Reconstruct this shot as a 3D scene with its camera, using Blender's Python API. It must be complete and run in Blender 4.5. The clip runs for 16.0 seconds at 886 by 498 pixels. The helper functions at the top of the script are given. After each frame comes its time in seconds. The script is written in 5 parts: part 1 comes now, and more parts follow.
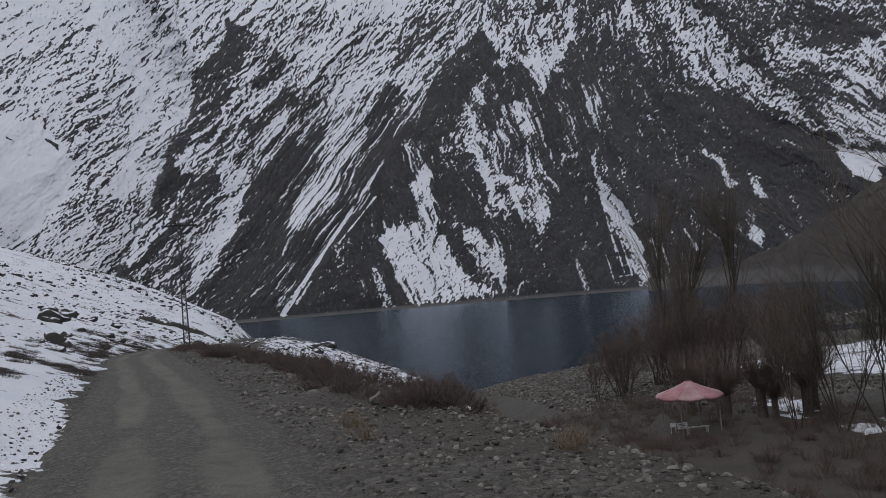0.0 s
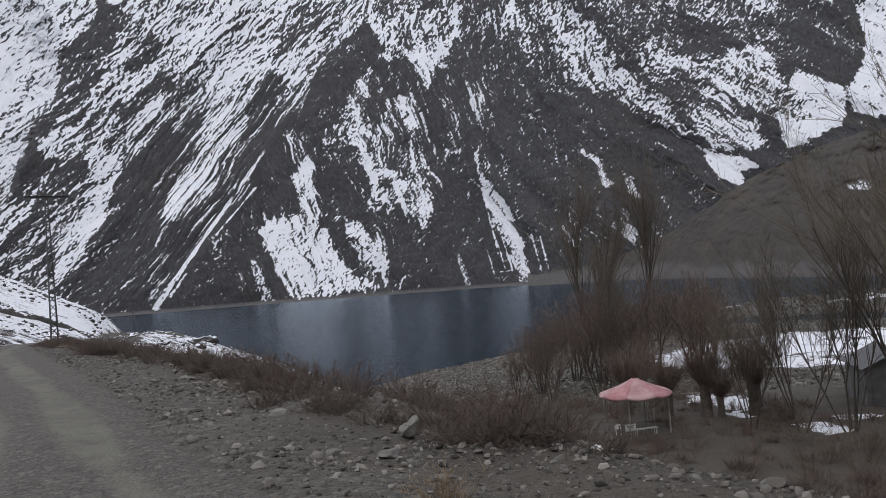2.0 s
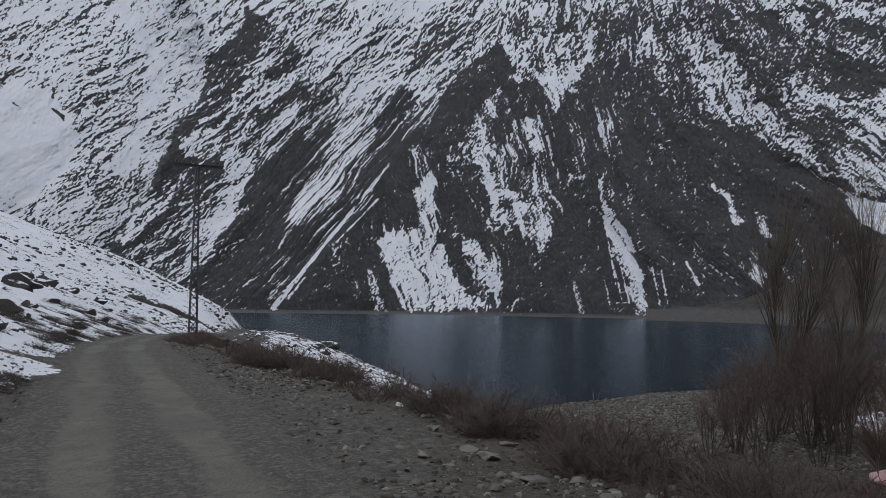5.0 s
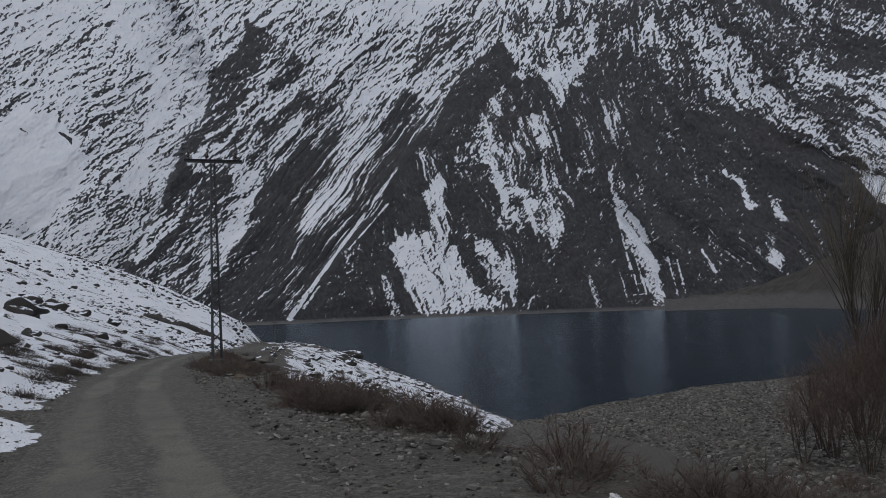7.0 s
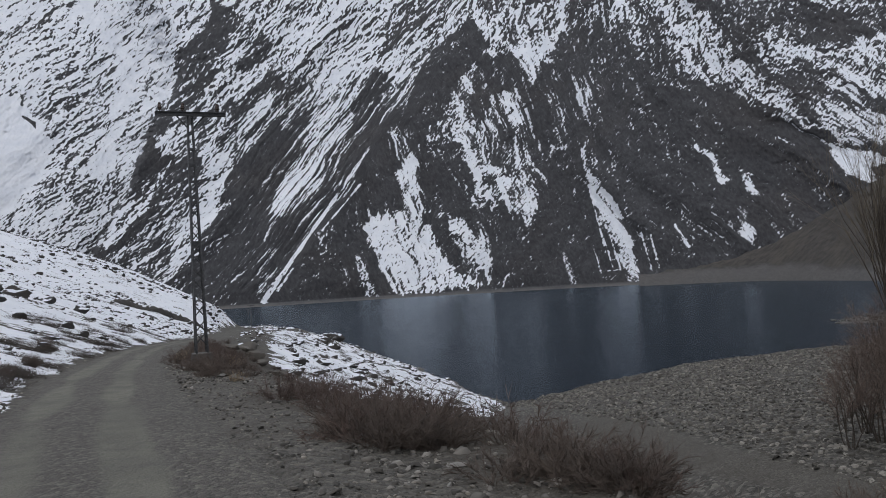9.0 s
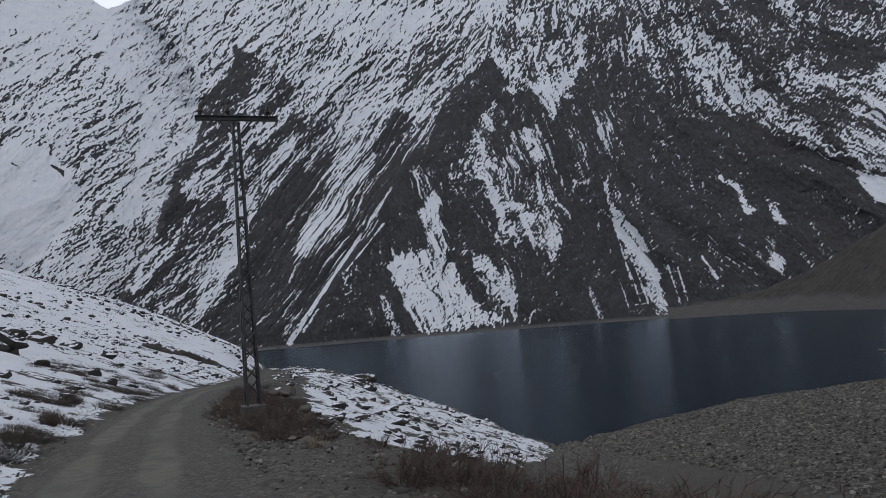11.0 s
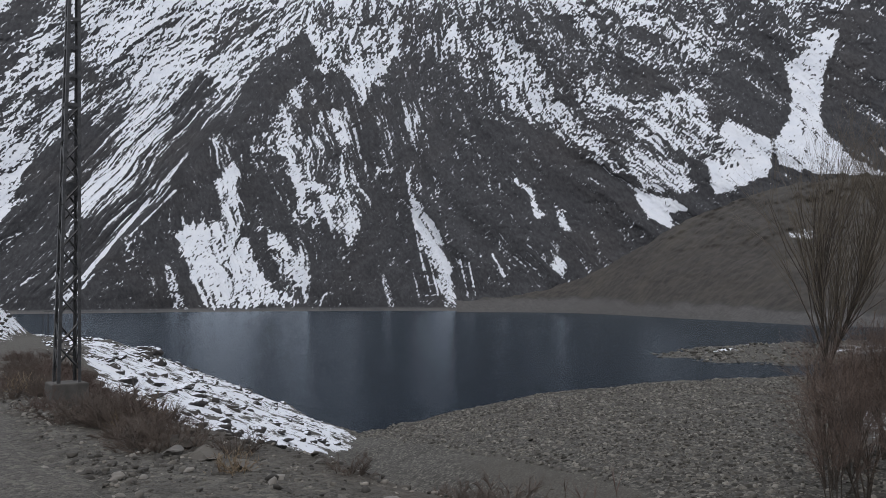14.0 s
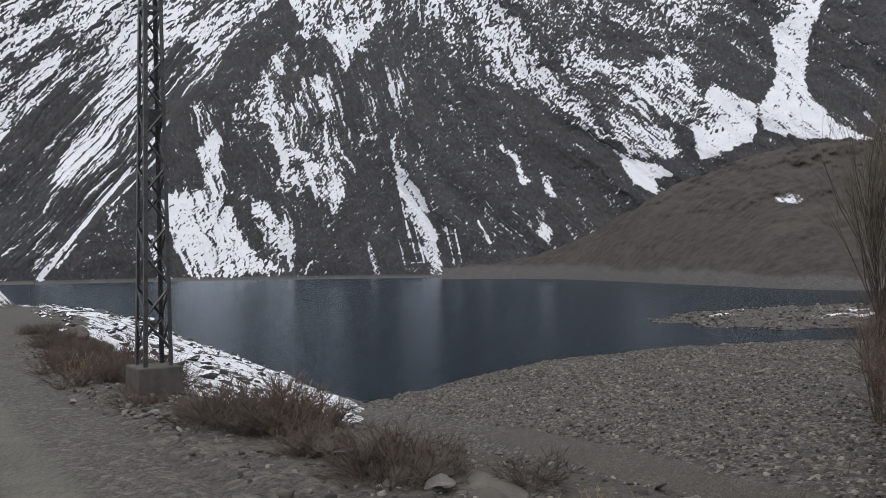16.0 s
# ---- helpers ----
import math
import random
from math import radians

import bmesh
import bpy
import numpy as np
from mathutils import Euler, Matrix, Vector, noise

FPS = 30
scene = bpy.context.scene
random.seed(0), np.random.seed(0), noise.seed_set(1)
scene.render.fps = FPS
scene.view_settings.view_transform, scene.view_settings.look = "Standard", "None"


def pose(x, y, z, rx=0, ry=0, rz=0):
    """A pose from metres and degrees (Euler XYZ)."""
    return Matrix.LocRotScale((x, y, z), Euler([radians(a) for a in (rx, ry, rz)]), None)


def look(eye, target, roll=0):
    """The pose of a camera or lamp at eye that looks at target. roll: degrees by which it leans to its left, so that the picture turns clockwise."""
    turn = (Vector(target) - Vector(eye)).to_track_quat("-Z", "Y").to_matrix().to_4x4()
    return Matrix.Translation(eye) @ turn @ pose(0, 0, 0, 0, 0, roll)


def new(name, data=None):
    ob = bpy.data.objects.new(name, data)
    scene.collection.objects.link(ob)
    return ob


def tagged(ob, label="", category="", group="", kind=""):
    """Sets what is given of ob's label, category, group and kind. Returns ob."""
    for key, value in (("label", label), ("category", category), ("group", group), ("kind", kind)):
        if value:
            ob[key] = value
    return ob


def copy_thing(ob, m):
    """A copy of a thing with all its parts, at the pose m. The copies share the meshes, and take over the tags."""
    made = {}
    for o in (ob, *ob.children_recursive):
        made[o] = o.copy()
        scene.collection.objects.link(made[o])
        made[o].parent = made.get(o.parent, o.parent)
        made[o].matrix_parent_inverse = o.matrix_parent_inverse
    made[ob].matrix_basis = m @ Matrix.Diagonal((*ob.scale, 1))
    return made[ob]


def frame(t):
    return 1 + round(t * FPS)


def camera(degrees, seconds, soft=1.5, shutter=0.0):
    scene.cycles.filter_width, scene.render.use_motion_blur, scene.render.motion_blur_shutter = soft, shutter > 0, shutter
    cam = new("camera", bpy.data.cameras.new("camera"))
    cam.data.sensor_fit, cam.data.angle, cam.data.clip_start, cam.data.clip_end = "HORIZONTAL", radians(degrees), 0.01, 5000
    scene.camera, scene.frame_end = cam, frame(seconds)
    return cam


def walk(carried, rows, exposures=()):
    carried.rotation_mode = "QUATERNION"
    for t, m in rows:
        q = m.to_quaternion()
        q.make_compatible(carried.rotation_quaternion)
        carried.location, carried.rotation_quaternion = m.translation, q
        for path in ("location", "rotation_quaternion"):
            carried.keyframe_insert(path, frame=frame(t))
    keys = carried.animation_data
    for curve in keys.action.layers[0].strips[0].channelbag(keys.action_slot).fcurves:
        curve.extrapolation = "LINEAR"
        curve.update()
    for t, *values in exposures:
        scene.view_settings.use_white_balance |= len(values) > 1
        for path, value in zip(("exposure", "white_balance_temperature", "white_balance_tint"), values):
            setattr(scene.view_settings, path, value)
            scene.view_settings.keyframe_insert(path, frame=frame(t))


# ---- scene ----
cam = camera(56.2, 16.0, soft=0.6)
PATH = [
    (0, (1.433, 0.691, 2.546), (1.39, 2.687, 2.656), -5.01),
    (0.5, (0.732, 2.548, 2.439), (0.822, 4.543, 2.552), -3.42),
    (1, (0.034, 4.388, 2.334), (0.148, 6.382, 2.445), -3.68),
    (1.5, (-0.595, 6.218, 2.317), (-0.439, 8.21, 2.411), -4.01),
    (2, (-1.415, 8.055, 2.317), (-1.175, 10.039, 2.39), -4.56),
    (2.5, (-2.238, 9.929, 2.356), (-1.98, 11.911, 2.421), -4.60),
    (3, (-3.227, 11.82, 2.291), (-3.003, 13.807, 2.349), -4.25),
    (3.5, (-4.003, 13.684, 2.272), (-3.941, 15.682, 2.337), -1.90),
    (4, (-4.671, 15.535, 2.278), (-4.644, 17.532, 2.381), -0.07),
    (4.5, (-5.289, 17.341, 2.254), (-5.302, 19.336, 2.397), 0.79),
    (5, (-5.888, 19.091, 2.236), (-5.919, 21.086, 2.369), 0.60),
    (7.3, (-8.673, 26.807, 2.446), (-8.722, 28.802, 2.584), -2.94),
    (7.5, (-8.906, 27.456, 2.452), (-8.944, 29.451, 2.589), -3.15),
    (8, (-9.479, 29.024, 2.465), (-9.497, 31.02, 2.584), -3.71),
    (8.5, (-10.021, 30.539, 2.476), (-10.023, 32.537, 2.562), -3.69),
    (8.7, (-10.249, 31.121, 2.476), (-10.243, 33.119, 2.561), -3.46),
    (10.8, (-12.778, 36.958, 2.474), (-12.841, 38.955, 2.572), -6.62),
    (11, (-13.007, 37.487, 2.471), (-13.054, 39.478, 2.651), -4.87),
    (11.5, (-13.543, 38.743, 2.428), (-13.678, 40.711, 2.756), -0.03),
    (12, (-14.031, 39.951, 2.38), (-14.155, 41.925, 2.673), -2.91),
    (12.5, (-14.5, 41.122, 2.321), (-14.565, 43.11, 2.532), -3.67),
    (13, (-15.004, 42.266, 2.27), (-14.965, 44.257, 2.454), -3.97),
    (13.3, (-15.302, 42.949, 2.252), (-15.165, 44.937, 2.417), -1.02),
    (13.5, (-15.501, 43.405, 2.236), (-15.258, 45.386, 2.368), -0.16),
    (14, (-16.024, 44.543, 2.154), (-15.586, 46.491, 2.273), -0.55),
    (14.5, (-16.553, 45.671, 2.075), (-16.079, 47.61, 2.195), 0.12),
    (15, (-17.165, 46.793, 2.05), (-16.681, 48.732, 2.118), -1.02),
    (15.5, (-17.812, 47.903, 2.041), (-17.325, 49.842, 2.088), -0.76),
    (16, (-18.517, 49.002, 2.028), (-18.042, 50.944, 2.068), -1.02),
]
EXPOSURE = [(0, -0.70, 6280, 14), (0.5, -0.77, 6230, 14), (1, -0.80, 6230, 14), (1.5, -0.35, 6280, 14), (2, -0.09, 6430, 14), (2.5, -0.28, 6380, 14), (3, -0.44, 6330, 14), (3.5, -0.26, 6330, 14), (4, -0.65, 6280, 12), (4.5, -0.94, 6230, 12), (5, -0.63, 6230, 12), (7.5, -0.85, 6230, 12), (8, -0.53, 6280, 12), (8.5, -0.29, 6330, 12), (11, -0.80, 6180, 12), (11.5, -1.33, 6180, 12), (12, -1.09, 6180, 12), (12.5, -0.90, 6180, 12), (13, -0.80, 6230, 12), (13.5, -0.70, 6280, 12), (14, -0.15, 6380, 12), (14.5, -0.29, 6430, 12), (15, 0.15, 6530, 12), (16, 0.07, 6580, 12)]
walk(cam, [(t, look(eye, target, roll)) for t, eye, target, roll in PATH], EXPOSURE)

# ---- light ----
world = bpy.data.worlds.new("overcast_sky")
scene.world = world
world.use_nodes = True
wt = world.node_tree
wt.nodes.clear()
w_out = wt.nodes.new("ShaderNodeOutputWorld")
w_bg = wt.nodes.new("ShaderNodeBackground")
w_sky = wt.nodes.new("ShaderNodeTexSky")
w_sky.sky_type = "NISHITA"
w_sky.sun_disc = False
w_sky.sun_elevation, w_sky.sun_rotation = radians(49), radians(203)
w_sky.altitude, w_sky.dust_density = 2500, 2.0
w_co = wt.nodes.new("ShaderNodeTexCoord")
w_cloud = wt.nodes.new("ShaderNodeTexNoise")
w_cloud.inputs["Scale"].default_value = 2.2
w_cloud.inputs["Detail"].default_value = 5
w_ramp = wt.nodes.new("ShaderNodeValToRGB")
w_ramp.color_ramp.elements[0].position, w_ramp.color_ramp.elements[0].color = 0.3, (7.2, 7.5, 8.1, 1)
w_ramp.color_ramp.elements[1].position, w_ramp.color_ramp.elements[1].color = 0.7, (10.0, 10.2, 10.4, 1)
w_mix = wt.nodes.new("ShaderNodeMix")
w_mix.data_type = "RGBA"
w_mix.inputs[0].default_value = 0.85
wt.links.new(w_co.outputs["Generated"], w_cloud.inputs["Vector"])
wt.links.new(w_cloud.outputs["Fac"], w_ramp.inputs["Fac"])
wt.links.new(w_sky.outputs["Color"], w_mix.inputs[6])
wt.links.new(w_ramp.outputs["Color"], w_mix.inputs[7])
w_dir = wt.nodes.new("ShaderNodeVectorMath")
w_dir.operation = "DOT_PRODUCT"
w_dir.inputs[1].default_value = (-0.33, 0.71, 0.62)
w_near = wt.nodes.new("ShaderNodeMapRange")
w_near.inputs["From Min"].default_value, w_near.inputs["From Max"].default_value = 0.6, 1.0
w_near.inputs["To Min"].default_value, w_near.inputs["To Max"].default_value = 1.0, 2.4
w_glow = wt.nodes.new("ShaderNodeMix")
w_glow.data_type, w_glow.blend_type = "RGBA", "MULTIPLY"
w_glow.inputs[0].default_value = 1.0
wt.links.new(w_co.outputs["Generated"], w_dir.inputs[0])
wt.links.new(w_dir.outputs["Value"], w_near.inputs["Value"])
wt.links.new(w_mix.outputs[2], w_glow.inputs[6])
wt.links.new(w_near.outputs["Result"], w_glow.inputs[7])
wt.links.new(w_glow.outputs[2], w_bg.inputs["Color"])
wt.links.new(w_bg.outputs["Background"], w_out.inputs["Surface"])
w_bg.inputs["Strength"].default_value = 0.085

sun = new("sun", bpy.data.lights.new("sun", "SUN"))
sun.data.energy, sun.data.angle, sun.data.color = 0.9, radians(30), (1.0, 0.97, 0.92)
sun.matrix_world = look((-25, -60, 75), (0, 0, 0))
scene.view_settings.exposure = 0.0


# ---- small tools ----
def smooth(a, b, x):
    k = np.clip((x - a) / (b - a), 0, 1)
    return k * k * (3 - 2 * k)


def vnoise(x, y, seed=0):
    """Value noise in -1..1 over arrays."""
    xi, yi = np.floor(x).astype(np.int64), np.floor(y).astype(np.int64)
    fx, fy = x - xi, y - yi
    fx, fy = fx * fx * (3 - 2 * fx), fy * fy * (3 - 2 * fy)

    def h(a, b):
        n = (a * 374761393 + b * 668265263 + seed * 1442695041) & 0xFFFFFFFF
        n = ((n ^ (n >> 13)) * 1274126177) & 0xFFFFFFFF
        n = ((n ^ (n >> 16)) * 2246822519) & 0xFFFFFFFF
        return ((n ^ (n >> 15)) & 0xFFFF) / 32767.5 - 1
    lo = h(xi, yi) * (1 - fx) + h(xi + 1, yi) * fx
    hi = h(xi, yi + 1) * (1 - fx) + h(xi + 1, yi + 1) * fx
    return lo * (1 - fy) + hi * fy


def fbm(x, y, seed=0, octaves=4, gain=0.5):
    total, amp, norm = 0, 1.0, 0
    for i in range(octaves):
        total = total + amp * vnoise(x * 2 ** i + 17.3 * i, y * 2 ** i - 9.1 * i, seed + i)
        norm += amp
        amp *= gain
    return total / norm * 1.5


def grid_mesh(name, points, fields, material, closed=False):
    """A sheet from an n x m array of points, with named values at its corners."""
    n, m, _ = points.shape
    me = bpy.data.meshes.new(name)
    idx = np.arange(n * m).reshape(n, m)
    if closed:
        idx = np.concatenate([idx, idx[:, :1]], axis=1)
    quads = np.stack([idx[:-1, :-1], idx[:-1, 1:], idx[1:, 1:], idx[1:, :-1]], axis=-1).reshape(-1, 4)
    me.vertices.add(n * m)
    me.vertices.foreach_set("co", points.reshape(-1).astype(np.float32))
    me.loops.add(quads.size)
    me.loops.foreach_set("vertex_index", quads.reshape(-1).astype(np.int32))
    me.polygons.add(len(quads))
    me.polygons.foreach_set("loop_start", np.arange(0, quads.size, 4, dtype=np.int32))
    me.polygons.foreach_set("use_smooth", np.ones(len(quads), dtype=bool))
    me.update(calc_edges=True)
    for key, values in fields.items():
        layer = me.attributes.new(key, "FLOAT", "POINT")
        layer.data.foreach_set("value", values.reshape(-1).astype(np.float32))
    me.materials.append(material)
    return new(name, me)


def part(name, bm, material, parent=None, label=""):
    me = bpy.data.meshes.new(name)
    bm.to_mesh(me)
    bm.free()
    me.materials.append(material)
    ob = new(name, me)
    if parent:
        ob.parent = parent
    return tagged(ob, label)


def box(bm, m, size, bevel=0.0):
    """A box with its centre at the pose m."""
    made = bmesh.ops.create_cube(bm, size=1.0, matrix=m @ Matrix.Diagonal((*size, 1)))
    if bevel:
        edges = {e for v in made["verts"] for e in v.link_edges}
        bmesh.ops.bevel(bm, geom=list(edges), offset=bevel, segments=2, affect="EDGES", profile=0.5)


def beam(bm, a, b, r, sides=6, r2=None):
    """A rod from a to b, tapering from r to r2."""
    a, b = Vector(a), Vector(b)
    way = b - a
    turn = way.to_track_quat("Z", "Y").to_matrix().to_4x4()
    bmesh.ops.create_cone(bm, cap_ends=True, segments=sides, radius1=r, radius2=r if r2 is None else r2, depth=way.length,
                          matrix=Matrix.Translation((a + b) / 2) @ turn)


def angle_bar(bm, a, b, w, t, out):
    """An L-shaped steel section from a to b; out points away from the corner."""
    a, b, out = Vector(a), Vector(b), Vector(out)
    way = (b - a).normalized()
    p = (out - way * out.dot(way)).normalized()
    q = way.cross(p)
    u, v = (p + q).normalized(), (p - q).normalized()
    pts = [(0, 0), (w, 0), (w, t), (t, t), (t, w), (0, w)]
    ring = [[bm.verts.new(e - u * x - v * y) for x, y in pts] for e in (a, b)]
    for i in range(6):
        j = (i + 1) % 6
        bm.faces.new((ring[0][i], ring[0][j], ring[1][j], ring[1][i]))
    bm.faces.new(ring[0][::-1])
    bm.faces.new(ring[1])


# ---- materials ----
class Stuff:
    """A node material and short ways to add its nodes."""

    def __init__(self, name, roughness=0.8, metallic=0.0):
        self.m = bpy.data.materials.new(name)
        self.m.use_nodes = True
        self.t = self.m.node_tree
        self.b = self.t.nodes["Principled BSDF"]
        self.b.inputs["Roughness"].default_value = roughness
        self.b.inputs["Metallic"].default_value = metallic
        self.co = self.t.nodes.new("ShaderNodeNewGeometry").outputs["Position"]

    def add(self, kind, links=(), **values):
        n = self.t.nodes.new(kind)
        for key, value in values.items():
            if hasattr(n, key) and key not in n.inputs:
                setattr(n, key, value)
            else:
                n.inputs[key].default_value = value
        for socket, src in links:
            self.t.links.new(src, n.inputs[socket])
        return n

    def local(self):
        self.co = self.add("ShaderNodeTexCoord").outputs["Object"]
        return self

    def value(self, name):
        return self.add("ShaderNodeAttribute", attribute_name=name).outputs["Fac"]

    def noise(self, scale, detail=4, stretch=None, rough=0.55):
        co = self.co
        if stretch:
            co = self.add("ShaderNodeVectorMath", [(0, co)], operation="MULTIPLY").outputs[0]
            co.node.inputs[1].default_value = stretch
        return self.add("ShaderNodeTexNoise", [("Vector", co)], Scale=scale, Detail=detail, Roughness=rough).outputs["Fac"]

    def cells(self, scale):
        return self.add("ShaderNodeTexVoronoi", [("Vector", self.co)], Scale=scale)

    def ramp(self, src, *stops):
        n = self.add("ShaderNodeValToRGB", [("Fac", src)])
        e = n.color_ramp.elements
        while len(e) < len(stops):
            e.new(0.5)
        for item, (p, c) in zip(e, stops):
            item.position = p
            item.color = (*c, 1) if len(c) == 3 else c
        return n.outputs["Color"]

    def mix(self, fac, a, b, blend="MIX"):
        n = self.add("ShaderNodeMix", data_type="RGBA", blend_type=blend)
        for i, s in ((0, fac), (6, a), (7, b)):
            if isinstance(s, (int, float)):
                n.inputs[i].default_value = s
            elif isinstance(s, tuple):
                n.inputs[i].default_value = (*s, 1)
            else:
                self.t.links.new(s, n.inputs[i])
        return n.outputs[2]

    def math(self, op, a, b=0.0, c=0.0):
        n = self.add("ShaderNodeMath", operation=op)
        for i, s in enumerate((a, b, c)):
            if isinstance(s, (int, float)):
                n.inputs[i].default_value = s
            else:
                self.t.links.new(s, n.inputs[i])
        return n.outputs[0]

    def step(self, src, lo, hi):
        n = self.add("ShaderNodeMapRange", [("Value", src)])
        n.interpolation_type = "SMOOTHSTEP"
        n.inputs["From Min"].default_value, n.inputs["From Max"].default_value = lo, hi
        return n.outputs["Result"]

    def colour(self, c):
        if isinstance(c, tuple):
            self.b.inputs["Base Color"].default_value = (*c, 1)
        else:
            self.t.links.new(c, self.b.inputs["Base Color"])
        return self

    def bump(self, height, strength, distance):
        n = self.add("ShaderNodeBump", [("Height", height)], Strength=strength, Distance=distance)
        self.t.links.new(n.outputs["Normal"], self.b.inputs["Normal"])
        return self


SNOW_TINT, SNOW_SHADE = (0.86, 0.88, 0.92), (0.78, 0.81, 0.87)


def mountain_stuff():
    s = Stuff("rock_and_snow", 0.9)
    crag = s.noise(0.02, 6, rough=0.65)
    grain = s.noise(0.11, 4)
    down, fall, scrub = s.value("down"), s.value("fall"), s.value("scrub")
    along = s.add("ShaderNodeCombineXYZ", [("X", fall), ("Y", down)]).outputs[0]

    def lines(x, y, detail, rough):
        """Noise from -0.5 to 0.5, drawn out down the fall lines."""
        v = s.add("ShaderNodeVectorMath", [(0, along)], operation="MULTIPLY").outputs[0]
        v.node.inputs[1].default_value = (x, y, 1)
        return s.math("SUBTRACT", s.add("ShaderNodeTexNoise", [("Vector", v)], Scale=1.0, Detail=detail, Roughness=rough).outputs["Fac"], 0.5)
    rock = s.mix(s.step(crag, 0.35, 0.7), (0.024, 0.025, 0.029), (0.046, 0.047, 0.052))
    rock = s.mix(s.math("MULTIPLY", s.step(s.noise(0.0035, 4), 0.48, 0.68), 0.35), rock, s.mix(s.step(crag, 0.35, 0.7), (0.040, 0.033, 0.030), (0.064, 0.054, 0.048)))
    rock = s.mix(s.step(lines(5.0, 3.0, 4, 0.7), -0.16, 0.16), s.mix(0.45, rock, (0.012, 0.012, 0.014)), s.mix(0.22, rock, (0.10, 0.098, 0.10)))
    rock = s.mix(s.value("scree"), rock, s.mix(s.step(s.noise(0.5, 5, rough=0.75), 0.36, 0.64), (0.060, 0.055, 0.049), (0.175, 0.162, 0.146)))
    tufts = s.math("ADD", s.math("MULTIPLY", grain, 0.6), s.math("MULTIPLY", s.noise(0.6, 4, rough=0.7), 0.4))
    heath = s.mix(s.step(tufts, 0.36, 0.64), (0.022, 0.019, 0.016), (0.054, 0.046, 0.038))
    heath = s.mix(s.math("MULTIPLY", s.step(s.noise(0.012, 5, rough=0.65), 0.45, 0.66), 0.45), heath, (0.072, 0.062, 0.046))
    rock = s.mix(scrub, rock, heath)
    snow = s.mix(s.step(crag, 0.3, 0.7), (0.70, 0.73, 0.79), (0.79, 0.81, 0.85))
    edge = s.math("MULTIPLY_ADD", lines(5.5, 4.4, 5, 0.68), s.math("MULTIPLY_ADD", scrub, 0.3, 2.0), s.value("snow"))
    dust = s.math("MULTIPLY", s.step(edge, -0.55, 0.0), 0.10)
    s.colour(s.mix(s.math("ADD", dust, s.math("MULTIPLY", s.step(edge, -0.20, 0.24), 0.9)), rock, snow))
    return s.bump(s.math("MULTIPLY_ADD", grain, 0.3, s.math("MULTIPLY", crag, 0.5)), 0.3, 7.0).m


def ground_stuff():
    s = Stuff("stony_ground", 0.9)
    pebbles, grit, cobbles = s.cells(9.0), s.cells(27.0), s.cells(4.2)
    patch = s.noise(0.35, 5)
    fine = s.noise(14.0, 3)
    gravel = s.mix(0.5, s.ramp(pebbles.outputs["Color"], (0.15, (0.024, 0.023, 0.019)), (0.6, (0.087, 0.080, 0.068)), (0.9, (0.204, 0.190, 0.161))),
                   s.ramp(grit.outputs["Color"], (0.15, (0.024, 0.023, 0.019)), (0.85, (0.128, 0.117, 0.098))))
    gravel = s.mix(s.math("MULTIPLY", s.step(patch, 0.3, 0.7), 0.45), gravel, (0.059, 0.053, 0.043))
    stones = s.ramp(cobbles.outputs["Color"], (0.1, (0.027, 0.025, 0.021)), (0.6, (0.076, 0.072, 0.062)), (0.95, (0.194, 0.180, 0.156)))
    gravel = s.mix(s.value("cobble"), gravel, stones)
    soil = s.mix(fine, (0.034, 0.029, 0.022), (0.090, 0.075, 0.056))
    soil = s.mix(s.math("MULTIPLY", s.step(patch, 0.35, 0.65), 0.7), soil, (0.040, 0.034, 0.026))
    soil = s.mix(0.22, soil, gravel)
    base = s.mix(s.value("soil"), gravel, soil)
    snow = s.mix(s.step(patch, 0.3, 0.7), SNOW_SHADE, SNOW_TINT)
    edge = s.math("MULTIPLY_ADD", s.math("SUBTRACT", s.noise(1.5, 5, rough=0.7), 0.5), 2.0, s.value("snow"))
    edge = s.math("MULTIPLY_ADD", s.math("SUBTRACT", s.noise(0.42, 5, rough=0.65), 0.5), 1.5, edge)
    edge = s.math("MULTIPLY_ADD", s.math("SUBTRACT", s.noise(0.13, 4, rough=0.65), 0.5), 1.2, edge)
    s.colour(s.mix(s.step(edge, -0.04, 0.06), base, snow))
    h = s.math("ADD", s.math("MULTIPLY", pebbles.outputs["Distance"], -0.8), s.math("MULTIPLY_ADD", grit.outputs["Distance"], -0.4, fine))
    return s.bump(h, 0.9, 0.06).m


